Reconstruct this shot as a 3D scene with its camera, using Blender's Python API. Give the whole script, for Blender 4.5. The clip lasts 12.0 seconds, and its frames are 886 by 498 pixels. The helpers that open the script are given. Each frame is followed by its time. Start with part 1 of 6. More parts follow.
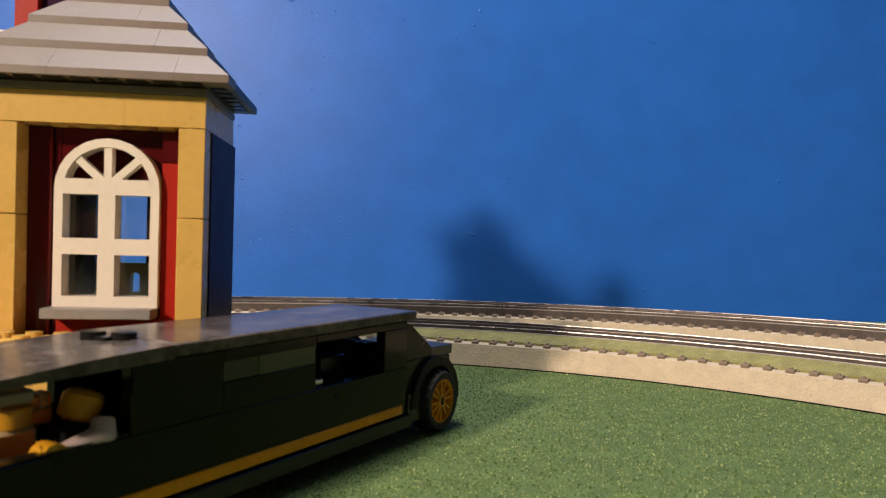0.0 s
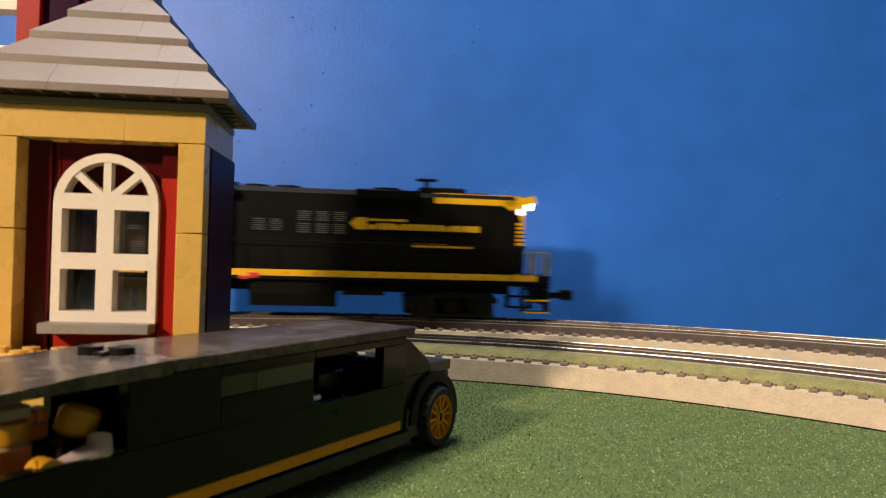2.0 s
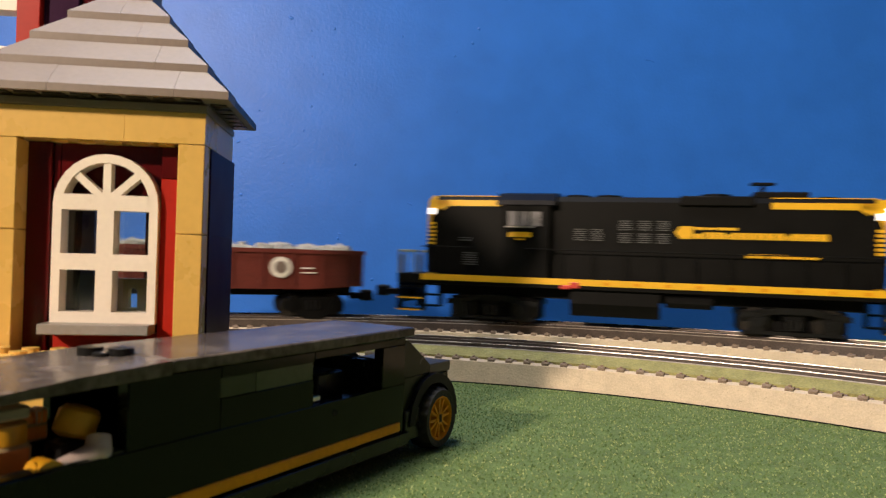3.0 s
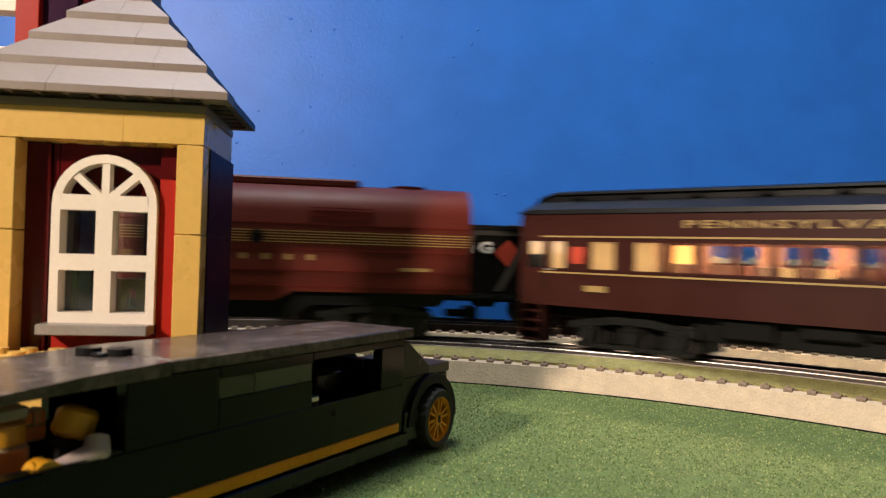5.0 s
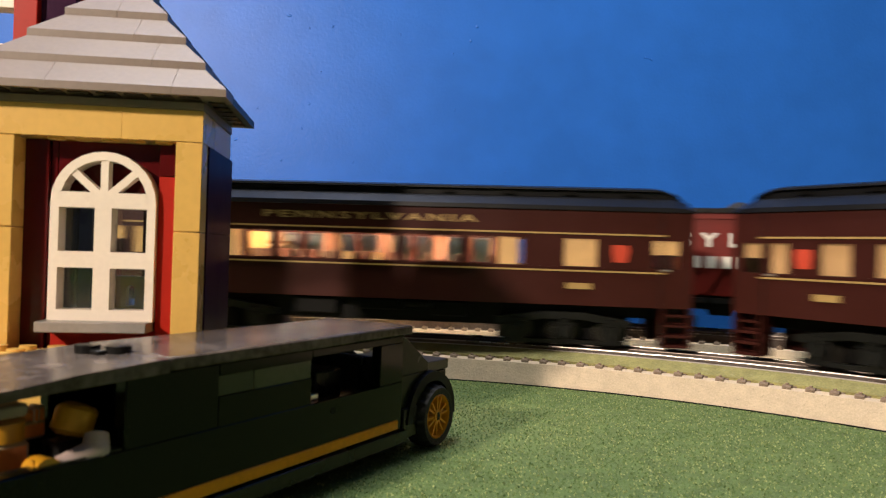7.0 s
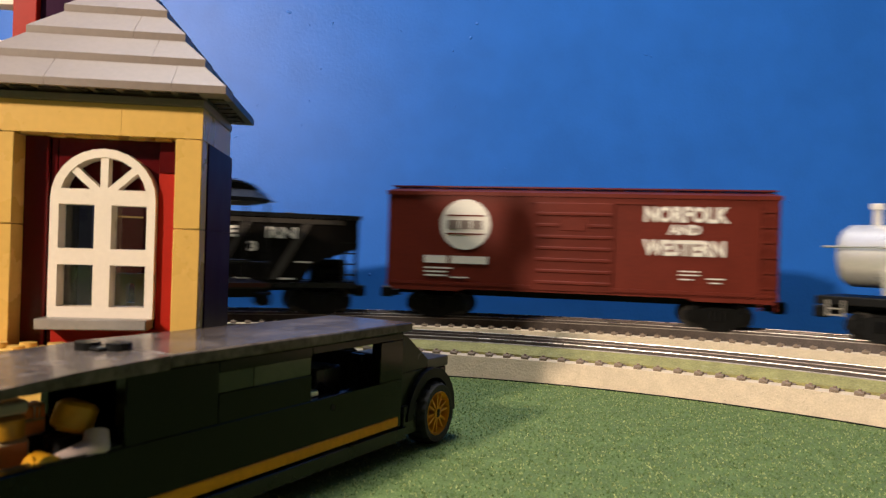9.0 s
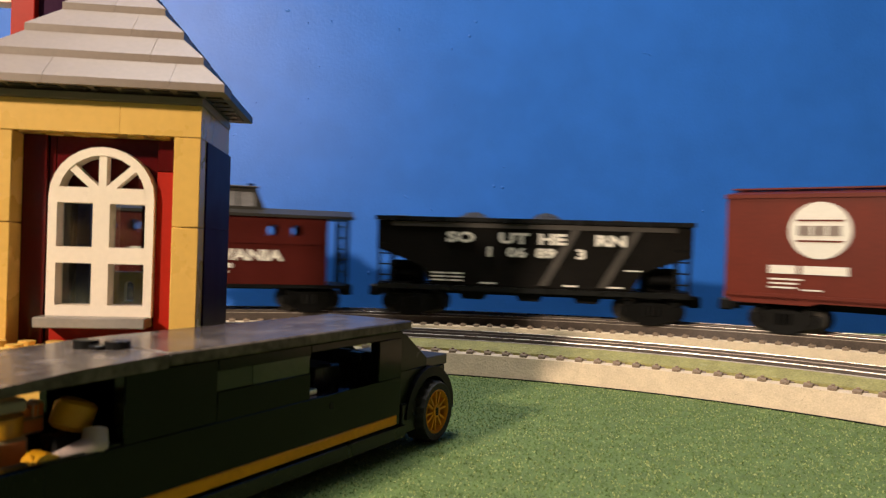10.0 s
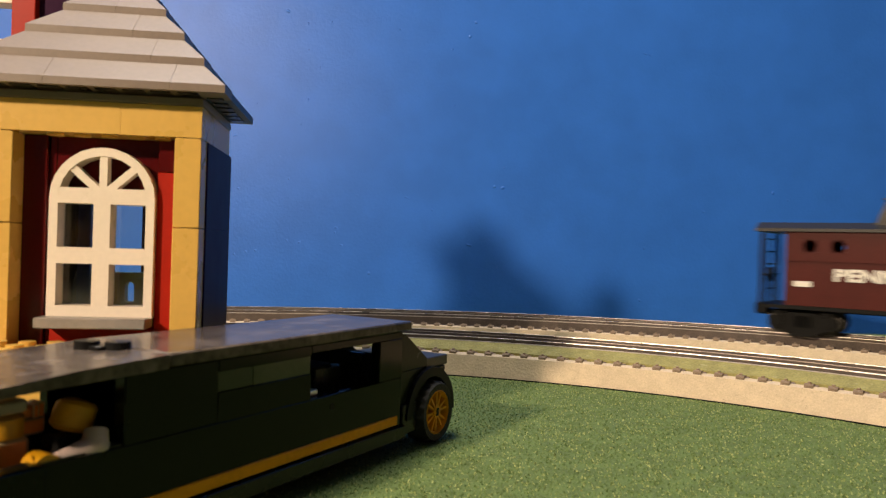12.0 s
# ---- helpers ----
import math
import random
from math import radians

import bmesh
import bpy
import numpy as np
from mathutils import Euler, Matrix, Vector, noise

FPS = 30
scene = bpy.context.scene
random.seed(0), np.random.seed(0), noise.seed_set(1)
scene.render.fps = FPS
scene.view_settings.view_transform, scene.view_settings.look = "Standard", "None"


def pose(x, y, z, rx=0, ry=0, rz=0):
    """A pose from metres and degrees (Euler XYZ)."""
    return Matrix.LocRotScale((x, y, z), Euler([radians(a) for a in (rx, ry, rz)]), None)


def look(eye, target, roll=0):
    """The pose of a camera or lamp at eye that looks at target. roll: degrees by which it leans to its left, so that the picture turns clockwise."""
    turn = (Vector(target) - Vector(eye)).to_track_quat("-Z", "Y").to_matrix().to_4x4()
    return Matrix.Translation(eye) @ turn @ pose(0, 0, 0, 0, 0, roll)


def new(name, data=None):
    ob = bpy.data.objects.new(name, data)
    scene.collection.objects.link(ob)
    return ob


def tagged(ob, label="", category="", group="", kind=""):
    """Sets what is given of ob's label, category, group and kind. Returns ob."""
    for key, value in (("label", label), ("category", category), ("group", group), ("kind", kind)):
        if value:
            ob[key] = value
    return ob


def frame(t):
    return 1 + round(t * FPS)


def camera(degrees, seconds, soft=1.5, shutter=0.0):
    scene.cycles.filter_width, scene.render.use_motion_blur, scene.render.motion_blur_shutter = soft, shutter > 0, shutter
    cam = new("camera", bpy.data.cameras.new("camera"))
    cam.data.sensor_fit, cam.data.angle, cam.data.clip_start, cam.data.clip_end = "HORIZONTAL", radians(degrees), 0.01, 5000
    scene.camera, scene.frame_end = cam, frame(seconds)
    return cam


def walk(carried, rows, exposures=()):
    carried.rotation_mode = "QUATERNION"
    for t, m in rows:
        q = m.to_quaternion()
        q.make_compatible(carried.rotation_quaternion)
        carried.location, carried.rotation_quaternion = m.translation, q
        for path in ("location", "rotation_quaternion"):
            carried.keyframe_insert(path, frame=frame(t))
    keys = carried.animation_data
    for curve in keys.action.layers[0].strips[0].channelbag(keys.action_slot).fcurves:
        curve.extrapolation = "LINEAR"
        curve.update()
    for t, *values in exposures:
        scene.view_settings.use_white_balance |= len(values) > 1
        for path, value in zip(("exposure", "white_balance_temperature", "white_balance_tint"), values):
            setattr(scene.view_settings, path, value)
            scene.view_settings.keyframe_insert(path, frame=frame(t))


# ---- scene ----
# ---------------------------------------------------------------- camera
EYE_Z = 0.076
# seconds, sideways and upward drift of the aim (thousandths), lean in degrees
SWAY = [(0.0, -6.0, -16.4, 1.6), (0.5, -6.0, -12.2, 1.65), (1.0, -5.4, 0.6, 1.7), (1.5, -5.2, 3.9, 1.7),
        (2.0, -5.0, 4.5, 1.7), (2.5, -5.6, 4.6, 1.7), (3.0, -4.6, 6.0, 1.75), (4.0, -4.0, 6.6, 1.8),
        (5.0, -3.2, 7.0, 1.8), (5.5, -3.1, 6.2, 1.8), (6.0, -2.4, 2.8, 1.8), (6.5, -1.6, 3.7, 1.8),
        (7.0, -1.8, 3.4, 1.8), (8.0, -1.7, 2.0, 1.8), (9.0, -1.6, -0.6, 1.8), (9.5, 0.6, -5.0, 1.8),
        (10.0, 0.2, -2.8, 1.8), (10.5, 0.0, 0.0, 1.8), (11.0, -0.3, -0.3, 1.8), (11.5, -0.2, -0.2, 1.8),
        (12.0, -0.5, -2.0, 1.8)]
cam = camera(62.2, 12.0, soft=1.2, shutter=0.6)
cam.data.dof.use_dof = True
cam.data.dof.focus_distance = 0.40
cam.data.dof.aperture_fstop = 27
walk(cam, [(t, look((0, 0, EYE_Z), (sx / 1000, 1, EYE_Z + sz / 1000), lean)) for t, sx, sz, lean in SWAY],
     exposures=[(0.0, -0.10, 6200, 12), (1.5, -0.09, 6650, 12), (2.5, 0.0, 6350, 12), (3.0, 0.03, 6300, 12), (5.0, 0.09, 6050, 12), (7.0, 0.08, 6050, 12), (9.0, 0.09, 6150, 11), (10.5, 0.10, 6700, 11), (11.2, 0.07, 6850, 11), (12.0, 0.0, 6950, 11)])

# ---------------------------------------------------------------- light
world = bpy.data.worlds.new("room_air")
scene.world = world
world.use_nodes = True
wb = world.node_tree.nodes["Background"]
wb.inputs[0].default_value = (0.85, 0.92, 1.0, 1)
wb.inputs[1].default_value = 0.06


def area_lamp(name, eye, target, size, watts, colour):
    data = bpy.data.lights.new(name, "AREA")
    data.shape, data.size, data.energy, data.color = "DISK", size, watts, colour
    ob = new(name, data)
    ob.matrix_world = look(eye, target)
    return ob


LAMP_EYE = (-0.95, -0.93, 0.77)
area_lamp("room_lamp", LAMP_EYE, (-0.02, 0.45, 0.05), 0.105, 33, (1.0, 0.79, 0.58))
# unseen overhead fill, added to brighten the mat and the wall
area_lamp("overhead_fill", (-0.38, 0.20, 1.9), (-0.1, 0.3, 0), 0.6, 31, (1.0, 0.94, 0.84))

# ---------------------------------------------------------------- materials


def mat(name, colour, rough=0.5, metal=0.0, var=0.12, scale=60.0, bump=0.0, bscale=None, emit=None, strength=0.0, coat=0.0, spec=0.5, spots=None):
    m = bpy.data.materials.new(name)
    m.use_nodes = True
    nt = m.node_tree
    b = nt.nodes["Principled BSDF"]
    b.inputs["Roughness"].default_value = rough
    b.inputs["Metallic"].default_value = metal
    b.inputs["Coat Weight"].default_value = coat
    b.inputs["Specular IOR Level"].default_value = spec
    co = nt.nodes.new("ShaderNodeTexCoord")
    n1 = nt.nodes.new("ShaderNodeTexNoise")
    n1.inputs["Scale"].default_value = scale
    n1.inputs["Detail"].default_value = 6
    n2 = nt.nodes.new("ShaderNodeTexNoise")
    n2.inputs["Scale"].default_value = scale * 9
    n2.inputs["Detail"].default_value = 3
    for n in (n1, n2):
        nt.links.new(co.outputs["Object"], n.inputs["Vector"])
    mixf = nt.nodes.new("ShaderNodeMath")
    mixf.operation = "ADD"
    nt.links.new(n1.outputs["Fac"], mixf.inputs[0])
    nt.links.new(n2.outputs["Fac"], mixf.inputs[1])
    ramp = nt.nodes.new("ShaderNodeMapRange")
    ramp.inputs["From Min"].default_value = 0.78
    ramp.inputs["From Max"].default_value = 1.22
    ramp.inputs["To Min"].default_value = 1 - var
    ramp.inputs["To Max"].default_value = 1 + var
    nt.links.new(mixf.outputs[0], ramp.inputs["Value"])
    mul = nt.nodes.new("ShaderNodeVectorMath")
    mul.operation = "SCALE"
    mul.inputs[0].default_value = colour
    nt.links.new(ramp.outputs["Result"], mul.inputs["Scale"])
    out = mul.outputs["Vector"]
    if spots:
        n3 = nt.nodes.new("ShaderNodeTexNoise")
        n3.inputs["Scale"].default_value = spots[1]
        n3.inputs["Detail"].default_value = 2
        nt.links.new(co.outputs["Object"], n3.inputs["Vector"])
        r3 = nt.nodes.new("ShaderNodeMapRange")
        r3.inputs["From Min"].default_value = spots[2]
        r3.inputs["From Max"].default_value = spots[2] + 0.12
        nt.links.new(n3.outputs["Fac"], r3.inputs["Value"])
        mx = nt.nodes.new("ShaderNodeMix")
        mx.data_type = "RGBA"
        nt.links.new(r3.outputs["Result"], mx.inputs[0])
        nt.links.new(out, mx.inputs[6])
        mx.inputs[7].default_value = (*spots[0], 1)
        out = mx.outputs[2]
    nt.links.new(out, b.inputs["Base Color"])
    rr = nt.nodes.new("ShaderNodeMapRange")
    rr.inputs["To Min"].default_value = max(0.02, rough - 0.08)
    rr.inputs["To Max"].default_value = min(1, rough + 0.08)
    nt.links.new(n1.outputs["Fac"], rr.inputs["Value"])
    nt.links.new(rr.outputs["Result"], b.inputs["Roughness"])
    if bump:
        nb = nt.nodes.new("ShaderNodeTexNoise")
        nb.inputs["Scale"].default_value = bscale or scale * 5
        nb.inputs["Detail"].default_value = 4
        nt.links.new(co.outputs["Object"], nb.inputs["Vector"])
        bp = nt.nodes.new("ShaderNodeBump")
        bp.inputs["Strength"].default_value = bump
        bp.inputs["Distance"].default_value = 0.0015
        nt.links.new(nb.outputs["Fac"], bp.inputs["Height"])
        nt.links.new(bp.outputs["Normal"], b.inputs["Normal"])
    if emit:
        b.inputs["Emission Color"].default_value = (*emit, 1)
        b.inputs["Emission Strength"].default_value = strength
    return m


def glass_mat(name, tint, clear):
    m = bpy.data.materials.new(name)
    m.use_nodes = True
    nt = m.node_tree
    nt.nodes.remove(nt.nodes["Principled BSDF"])
    tr = nt.nodes.new("ShaderNodeBsdfTransparent")
    tr.inputs[0].default_value = (*tint, 1)
    gl = nt.nodes.new("ShaderNodeBsdfGlossy")
    gl.inputs["Roughness"].default_value = 0.08
    mx = nt.nodes.new("ShaderNodeMixShader")
    mx.inputs[0].default_value = 1 - clear
    nt.links.new(tr.outputs[0], mx.inputs[1])
    nt.links.new(gl.outputs[0], mx.inputs[2])
    nt.links.new(mx.outputs[0], nt.nodes["Material Output"].inputs[0])
    return m


M_WALL = mat("blue_wall_paint", (0.026, 0.154, 0.640), rough=0.40, var=0.07, scale=3, bump=0.16, bscale=360, spec=0.30)
M_FELT = mat("green_grass_mat", (0.100, 0.156, 0.044), rough=0.95, var=0.26, scale=120, bump=0.3, bscale=900, spots=((0.175, 0.23, 0.080), 1000, 0.57))
M_FLOCK = mat("green_flock", (0.115, 0.185, 0.052), rough=0.9, var=0.25, scale=60)
_nt = M_FLOCK.node_tree
_geo = _nt.nodes.new("ShaderNodeNewGeometry")
_rmp = _nt.nodes.new("ShaderNodeValToRGB")
_rmp.color_ramp.elements[0].color = (0.070, 0.122, 0.033, 1)
_rmp.color_ramp.elements[1].color = (0.37, 0.41, 0.16, 1)
_mid = _rmp.color_ramp.elements.new(0.62)
_mid.color = (0.118, 0.184, 0.054, 1)
_nt.links.new(_geo.outputs["Random Per Island"], _rmp.inputs[0])
_nt.links.new(_rmp.outputs[0], _nt.nodes["Principled BSDF"].inputs["Base Color"])
M_BALLAST = mat("beige_roadbed_plastic", (0.60, 0.485, 0.345), rough=0.85, var=0.10, scale=150, bump=0.26, bscale=700, spots=((0.40, 0.32, 0.23), 700, 0.66))
M_BEDTOP = mat("brown_grey_roadbed_top", (0.12, 0.088, 0.074), rough=0.9, var=0.3, scale=110, bump=0.8, bscale=700)
M_MOSS = mat("green_scatter", (0.29, 0.27, 0.10), rough=0.95, var=0.22, scale=120, bump=0.6, bscale=700, spots=((0.36, 0.34, 0.16), 300, 0.62))
M_TIE = mat("brown_tie_plastic", (0.26, 0.185, 0.125), rough=0.75, var=0.3, scale=200, bump=0.5)
M_RAIL = mat("nickel_rail", (0.52, 0.47, 0.42), rough=0.28, metal=1.0, var=0.15, scale=60)
M_FLANGE = mat("pale_flange_metal", (0.50, 0.45, 0.39), rough=0.5, metal=0.3, var=0.15, scale=60)
M_WEB = mat("dark_rail_web", (0.088, 0.067, 0.055), rough=0.7, metal=0.0, var=0.3, scale=120)
M_RAILDARK = mat("dark_centre_rail", (0.16, 0.135, 0.115), rough=0.4, metal=0.8, var=0.2)
M_TAN = mat("tan_abs_plastic", (0.69, 0.43, 0.108), rough=0.28, var=0.04, scale=40)
M_WHITE = mat("white_abs_plastic", (0.86, 0.77, 0.67), rough=0.3, var=0.03)
M_DRED = mat("dark_red_abs_plastic", (0.075, 0.0045, 0.005), rough=0.14, var=0.08, spec=0.35)
M_RED = mat("red_abs_plastic", (0.36, 0.016, 0.007), rough=0.38, var=0.05, spec=0.2)
M_GREY = mat("light_grey_abs_plastic", (0.205, 0.158, 0.133), rough=0.42, var=0.06, scale=70)
M_DGREY = mat("dark_grey_abs_plastic", (0.085, 0.085, 0.085), rough=0.35, var=0.1)
M_PURPLE = mat("purple_plastic_and_wall_reflection", (0.036, 0.012, 0.036), rough=0.34, var=0.08, spec=0.025)
M_BLUEABS = mat("dark_blue_abs_plastic", (0.035, 0.045, 0.14), rough=0.3, var=0.08)
M_LGREEN = mat("dark_green_abs_plastic", (0.0040, 0.0054, 0.0033), rough=0.13, var=0.12, spec=0.14)
M_LGREEN2 = mat("olive_clear_plastic", (0.006, 0.008, 0.005), rough=0.12, var=0.1)
M_BLACK = mat("black_abs_plastic", (0.009, 0.009, 0.009), rough=0.28, var=0.15, spec=0.25)
M_ROOFTILE = mat("dusty_dark_grey_tile", (0.088, 0.072, 0.063), rough=0.20, var=0.38, scale=50, spots=((0.17, 0.14, 0.125), 110, 0.56), spec=0.11)
M_NAVY = mat("navy_arch_plastic", (0.004, 0.005, 0.009), rough=0.4, var=0.1, spec=0.08)
M_GOLD = mat("pearl_gold_plastic", (0.74, 0.30, 0.006), rough=0.35, var=0.08, spec=0.15)
M_TYRE = mat("black_rubber", (0.014, 0.013, 0.012), rough=0.75, var=0.25, scale=200, bump=0.3)
M_LOCO = mat("loco_black_paint", (0.0055, 0.0052, 0.0045), rough=0.5, var=0.2, scale=70, spec=0.10)
M_LOCOY = mat("loco_yellow_paint", (0.85, 0.47, 0.01), rough=0.4, var=0.07, scale=70)
M_FRAME = mat("truck_black_metal", (0.005, 0.005, 0.005), rough=0.5, metal=0.1, var=0.25, scale=150, spec=0.15)
M_FRAME2 = mat("dusty_truck_frame", (0.007, 0.0075, 0.007), rough=0.42, metal=0.1, var=0.35, scale=180, spec=0.3)
M_WHEEL = mat("worn_wheel_steel", (0.055, 0.05, 0.043), rough=0.4, metal=0.8, var=0.3, scale=150)
M_STEEL = mat("bright_handrail_metal", (0.65, 0.62, 0.56), rough=0.3, metal=0.9, var=0.08)
M_LAMP = mat("headlight_bulb", (1, 0.95, 0.85), emit=(1.0, 0.86, 0.62), strength=12)
M_BEAM = mat("headlight_glass", (1, 0.95, 0.85), emit=(1.0, 0.90, 0.74), strength=900)
M_NBOARD = mat("lit_number_board", (1, 1, 0.95), emit=(1.0, 0.93, 0.8), strength=1.6)
M_MARKER = mat("red_marker_light", (0.6, 0.02, 0.05), emit=(1.0, 0.04, 0.12), strength=8)
M_BOX = mat("boxcar_red_paint", (0.128, 0.0175, 0.0085), rough=0.5, var=0.12, scale=50, spec=0.2)
M_BOX2 = mat("boxcar_dark_red_paint", (0.150, 0.012, 0.008), rough=0.5, var=0.1, scale=50, spec=0.25)
M_GOND = mat("gondola_oxide_paint", (0.13, 0.022, 0.014), rough=0.5, var=0.14, scale=60)
M_LETTER = mat("white_lettering", (0.78, 0.74, 0.66), rough=0.55, var=0.06)
M_GOLDLET = mat("gold_lettering", (0.40, 0.26, 0.085), rough=0.5, var=0.08)
M_HOPBLACK = mat("hopper_black_paint", (0.0065, 0.0054, 0.0045), rough=0.55, var=0.25, scale=60, spec=0.08)
M_HOPDUST = mat("hopper_dusty_rib", (0.040, 0.033, 0.027), rough=0.6, var=0.25, scale=60)
M_COAL = mat("coal_load", (0.035, 0.032, 0.03), rough=0.6, var=0.4, scale=300, bump=0.8)
M_STONE = mat("grey_stone_load", (0.38, 0.37, 0.34), rough=0.8, var=0.3, scale=200, bump=0.8)
M_TANK = mat("silver_tank_paint", (0.82, 0.79, 0.74), rough=0.30, metal=0.4, var=0.06)
M_COACH = mat("tuscan_coach_paint", (0.041, 0.0085, 0.0058), rough=0.38, var=0.10, scale=50, spec=0.25)
M_COACHROOF = mat("coach_black_roof", (0.006, 0.006, 0.0065), rough=0.36, var=0.15, scale=50, spec=0.3)
M_DIESEL = mat("diesel_red_paint", (0.112, 0.0155, 0.008), rough=0.5, var=0.10, scale=50, spec=0.25)
M_KEY = mat("red_keystone", (0.55, 0.06, 0.025), rough=0.45, var=0.05)
M_INT = mat("coach_interior_tan", (0.11, 0.055, 0.035), rough=0.7, var=0.1)
M_SEAT = mat("coach_seat_red", (0.085, 0.024, 0.018), rough=0.7, var=0.15)
# blinds glow to stand for the coach light shining through them
M_BLIND = mat("backlit_cream_blind", (0.50, 0.29, 0.11), rough=0.8, var=0.2, scale=90, emit=(1.0, 0.50, 0.18), strength=0.48)
M_PINKLIT = mat("pink_lit_interior", (0.20, 0.085, 0.06), rough=0.8, var=0.15, scale=90)
M_STRIP = mat("coach_light_strip", (1, 0.9, 0.7), emit=(1.0, 0.66, 0.33), strength=150)
M_STRIPDIM = mat("dim_coach_light_strip", (1, 0.9, 0.7), emit=(1.0, 0.60, 0.30), strength=50)
M_BLINDDIM = mat("dim_backlit_cream_blind", (0.58, 0.33, 0.15), rough=0.8, var=0.12, emit=(1.0, 0.5, 0.2), strength=0.16)
M_PANE = glass_mat("clear_pane", (0.92, 0.95, 0.93), 0.90)
M_SKIN = mat("yellow_toy_plastic", (0.55, 0.27, 0.008), rough=0.4, var=0.05)
M_TOYWHITE = mat("white_toy_plastic", (0.50, 0.40, 0.37), rough=0.4, var=0.05)
M_ORANGE = mat("orange_toy_plastic", (0.72, 0.25, 0.06), rough=0.3, var=0.05)
M_DGREY2 = mat("mid_grey_abs_plastic", (0.27, 0.25, 0.235), rough=0.35, var=0.08)
M_GREYSHADE = mat("grey_abs_shaded_slope", (0.045, 0.047, 0.055), rough=0.45, var=0.08)
M_OLIVE = mat("olive_toy_plastic", (0.72, 0.56, 0.08), rough=0.3, var=0.08)
M_BROWNTOY = mat("tan_brown_toy_plastic", (0.42, 0.31, 0.17), rough=0.35, var=0.06)
M_LGREEN3 = mat("olive_plastic_reflection", (0.034, 0.038, 0.024), rough=0.12, var=0.1)
M_LGREEN4 = mat("grey_green_abs_plastic", (0.014, 0.018, 0.011), rough=0.25, var=0.1, spec=0.12)
M_COACH2 = mat("caboose_dark_red_paint", (0.068, 0.0075, 0.005), rough=0.45, var=0.1, scale=60, spec=0.2)
M_HOPROOF = mat("dark_olive_grey_paint", (0.022, 0.019, 0.016), rough=0.45, var=0.12, scale=60)
M_HOPRED = mat("hopper_red_paint", (0.155, 0.013, 0.008), rough=0.5, var=0.1, scale=60, spec=0.25)
M_BONNET = mat("olive_grey_plastic", (0.035, 0.029, 0.020), rough=0.4, var=0.1)
M_FROST = mat("frosted_pane", (0.26, 0.24, 0.24), rough=0.3, var=0.3, scale=120)
M_CUPPANE = mat("frosted_cupola_pane", (0.22, 0.215, 0.225), rough=0.25, var=0.25, scale=80)
M_REDLIT = mat("bright_red_paint", (0.6, 0.05, 0.03), rough=0.4, var=0.05)
M_ROOM = mat("low_bounce_paint", (0.13, 0.12, 0.11), rough=0.8, var=0.05, scale=4)
M_CREAM = mat("cream_ceiling_paint", (0.40, 0.38, 0.35), rough=0.8, var=0.04, scale=4)

# ---------------------------------------------------------------- mesh helpers


def box(bm, x0, x1, y0, y1, z0, z1, bev=0.0, mi=0):
    r = bmesh.ops.create_cube(bm, size=1, matrix=Matrix.LocRotScale(((x0 + x1) / 2, (y0 + y1) / 2, (z0 + z1) / 2), None, (abs(x1 - x0), abs(y1 - y0), abs(z1 - z0))))
    vs = r["verts"]
    if bev:
        es = {e for v in vs for e in v.link_edges}
        g = bmesh.ops.bevel(bm, geom=list(es), offset=bev, segments=1, affect="EDGES")
        if mi:
            for fc in g["faces"]:
                fc.material_index = mi
    if mi:
        for v in vs:
            if v.is_valid:
                for fc in v.link_faces:
                    fc.material_index = mi
    return bm


def bx(*a, **k):
    return box(bmesh.new(), *a, **k)


def cyl(bm, p, q, r, seg=16, r2=None, mi=0):
    p, q = Vector(p), Vector(q)
    m = Matrix.Translation((p + q) / 2) @ (q - p).to_track_quat("Z", "Y").to_matrix().to_4x4()
    g = bmesh.ops.create_cone(bm, cap_ends=True, segments=seg, radius1=r, radius2=r if r2 is None else r2, depth=(q - p).length, matrix=m)
    if mi:
        for v in g["verts"]:
            for fc in v.link_faces:
                fc.material_index = mi
    return bm


def prism(bm, pts, axis, a, b, mi=0):
    """Extrudes a polygon of pairs along an axis from a to b."""
    def put(p, s):
        if axis == "x":
            return (s, p[0], p[1])
        if axis == "y":
            return (p[0], s, p[1])
        return (p[0], p[1], s)
    lo = [bm.verts.new(put(p, a)) for p in pts]
    hi = [bm.verts.new(put(p, b)) for p in pts]
    fs = [bm.faces.new(lo), bm.faces.new(hi[::-1])]
    n = len(pts)
    for i in range(n):
        fs.append(bm.faces.new((lo[i], hi[i], hi[(i + 1) % n], lo[(i + 1) % n])))
    for fc in fs:
        fc.material_index = mi
    return bm


def finish(name, bm, mats, smooth=False):
    bmesh.ops.remove_doubles(bm, verts=bm.verts, dist=1e-6)
    bmesh.ops.recalc_face_normals(bm, faces=bm.faces)
    me = bpy.data.meshes.new(name)
    bm.to_mesh(me)
    bm.free()
    for m in (mats if isinstance(mats, (list, tuple)) else [mats]):
        me.materials.append(m)
    if smooth:
        for p in me.polygons:
            p.use_smooth = True
        me.set_sharp_from_angle(angle=radians(40))
    return me


def part(name, bm, material, parent, label="", smooth=True):
    ob = new(name, finish(name, bm, material, smooth))
    ob.parent = parent
    return tagged(ob, label=label)


def same_part(name, me, parent, m):
    ob = new(name, me)
    ob.parent = parent
    ob.matrix_basis = m
    return ob


def thing(name, label, category, group="", kind="", m=None):
    ob = new(name)
    ob.empty_display_size = 0.01
    if m is not None:
        ob.matrix_basis = m
    return tagged(ob, label, category, group, kind)


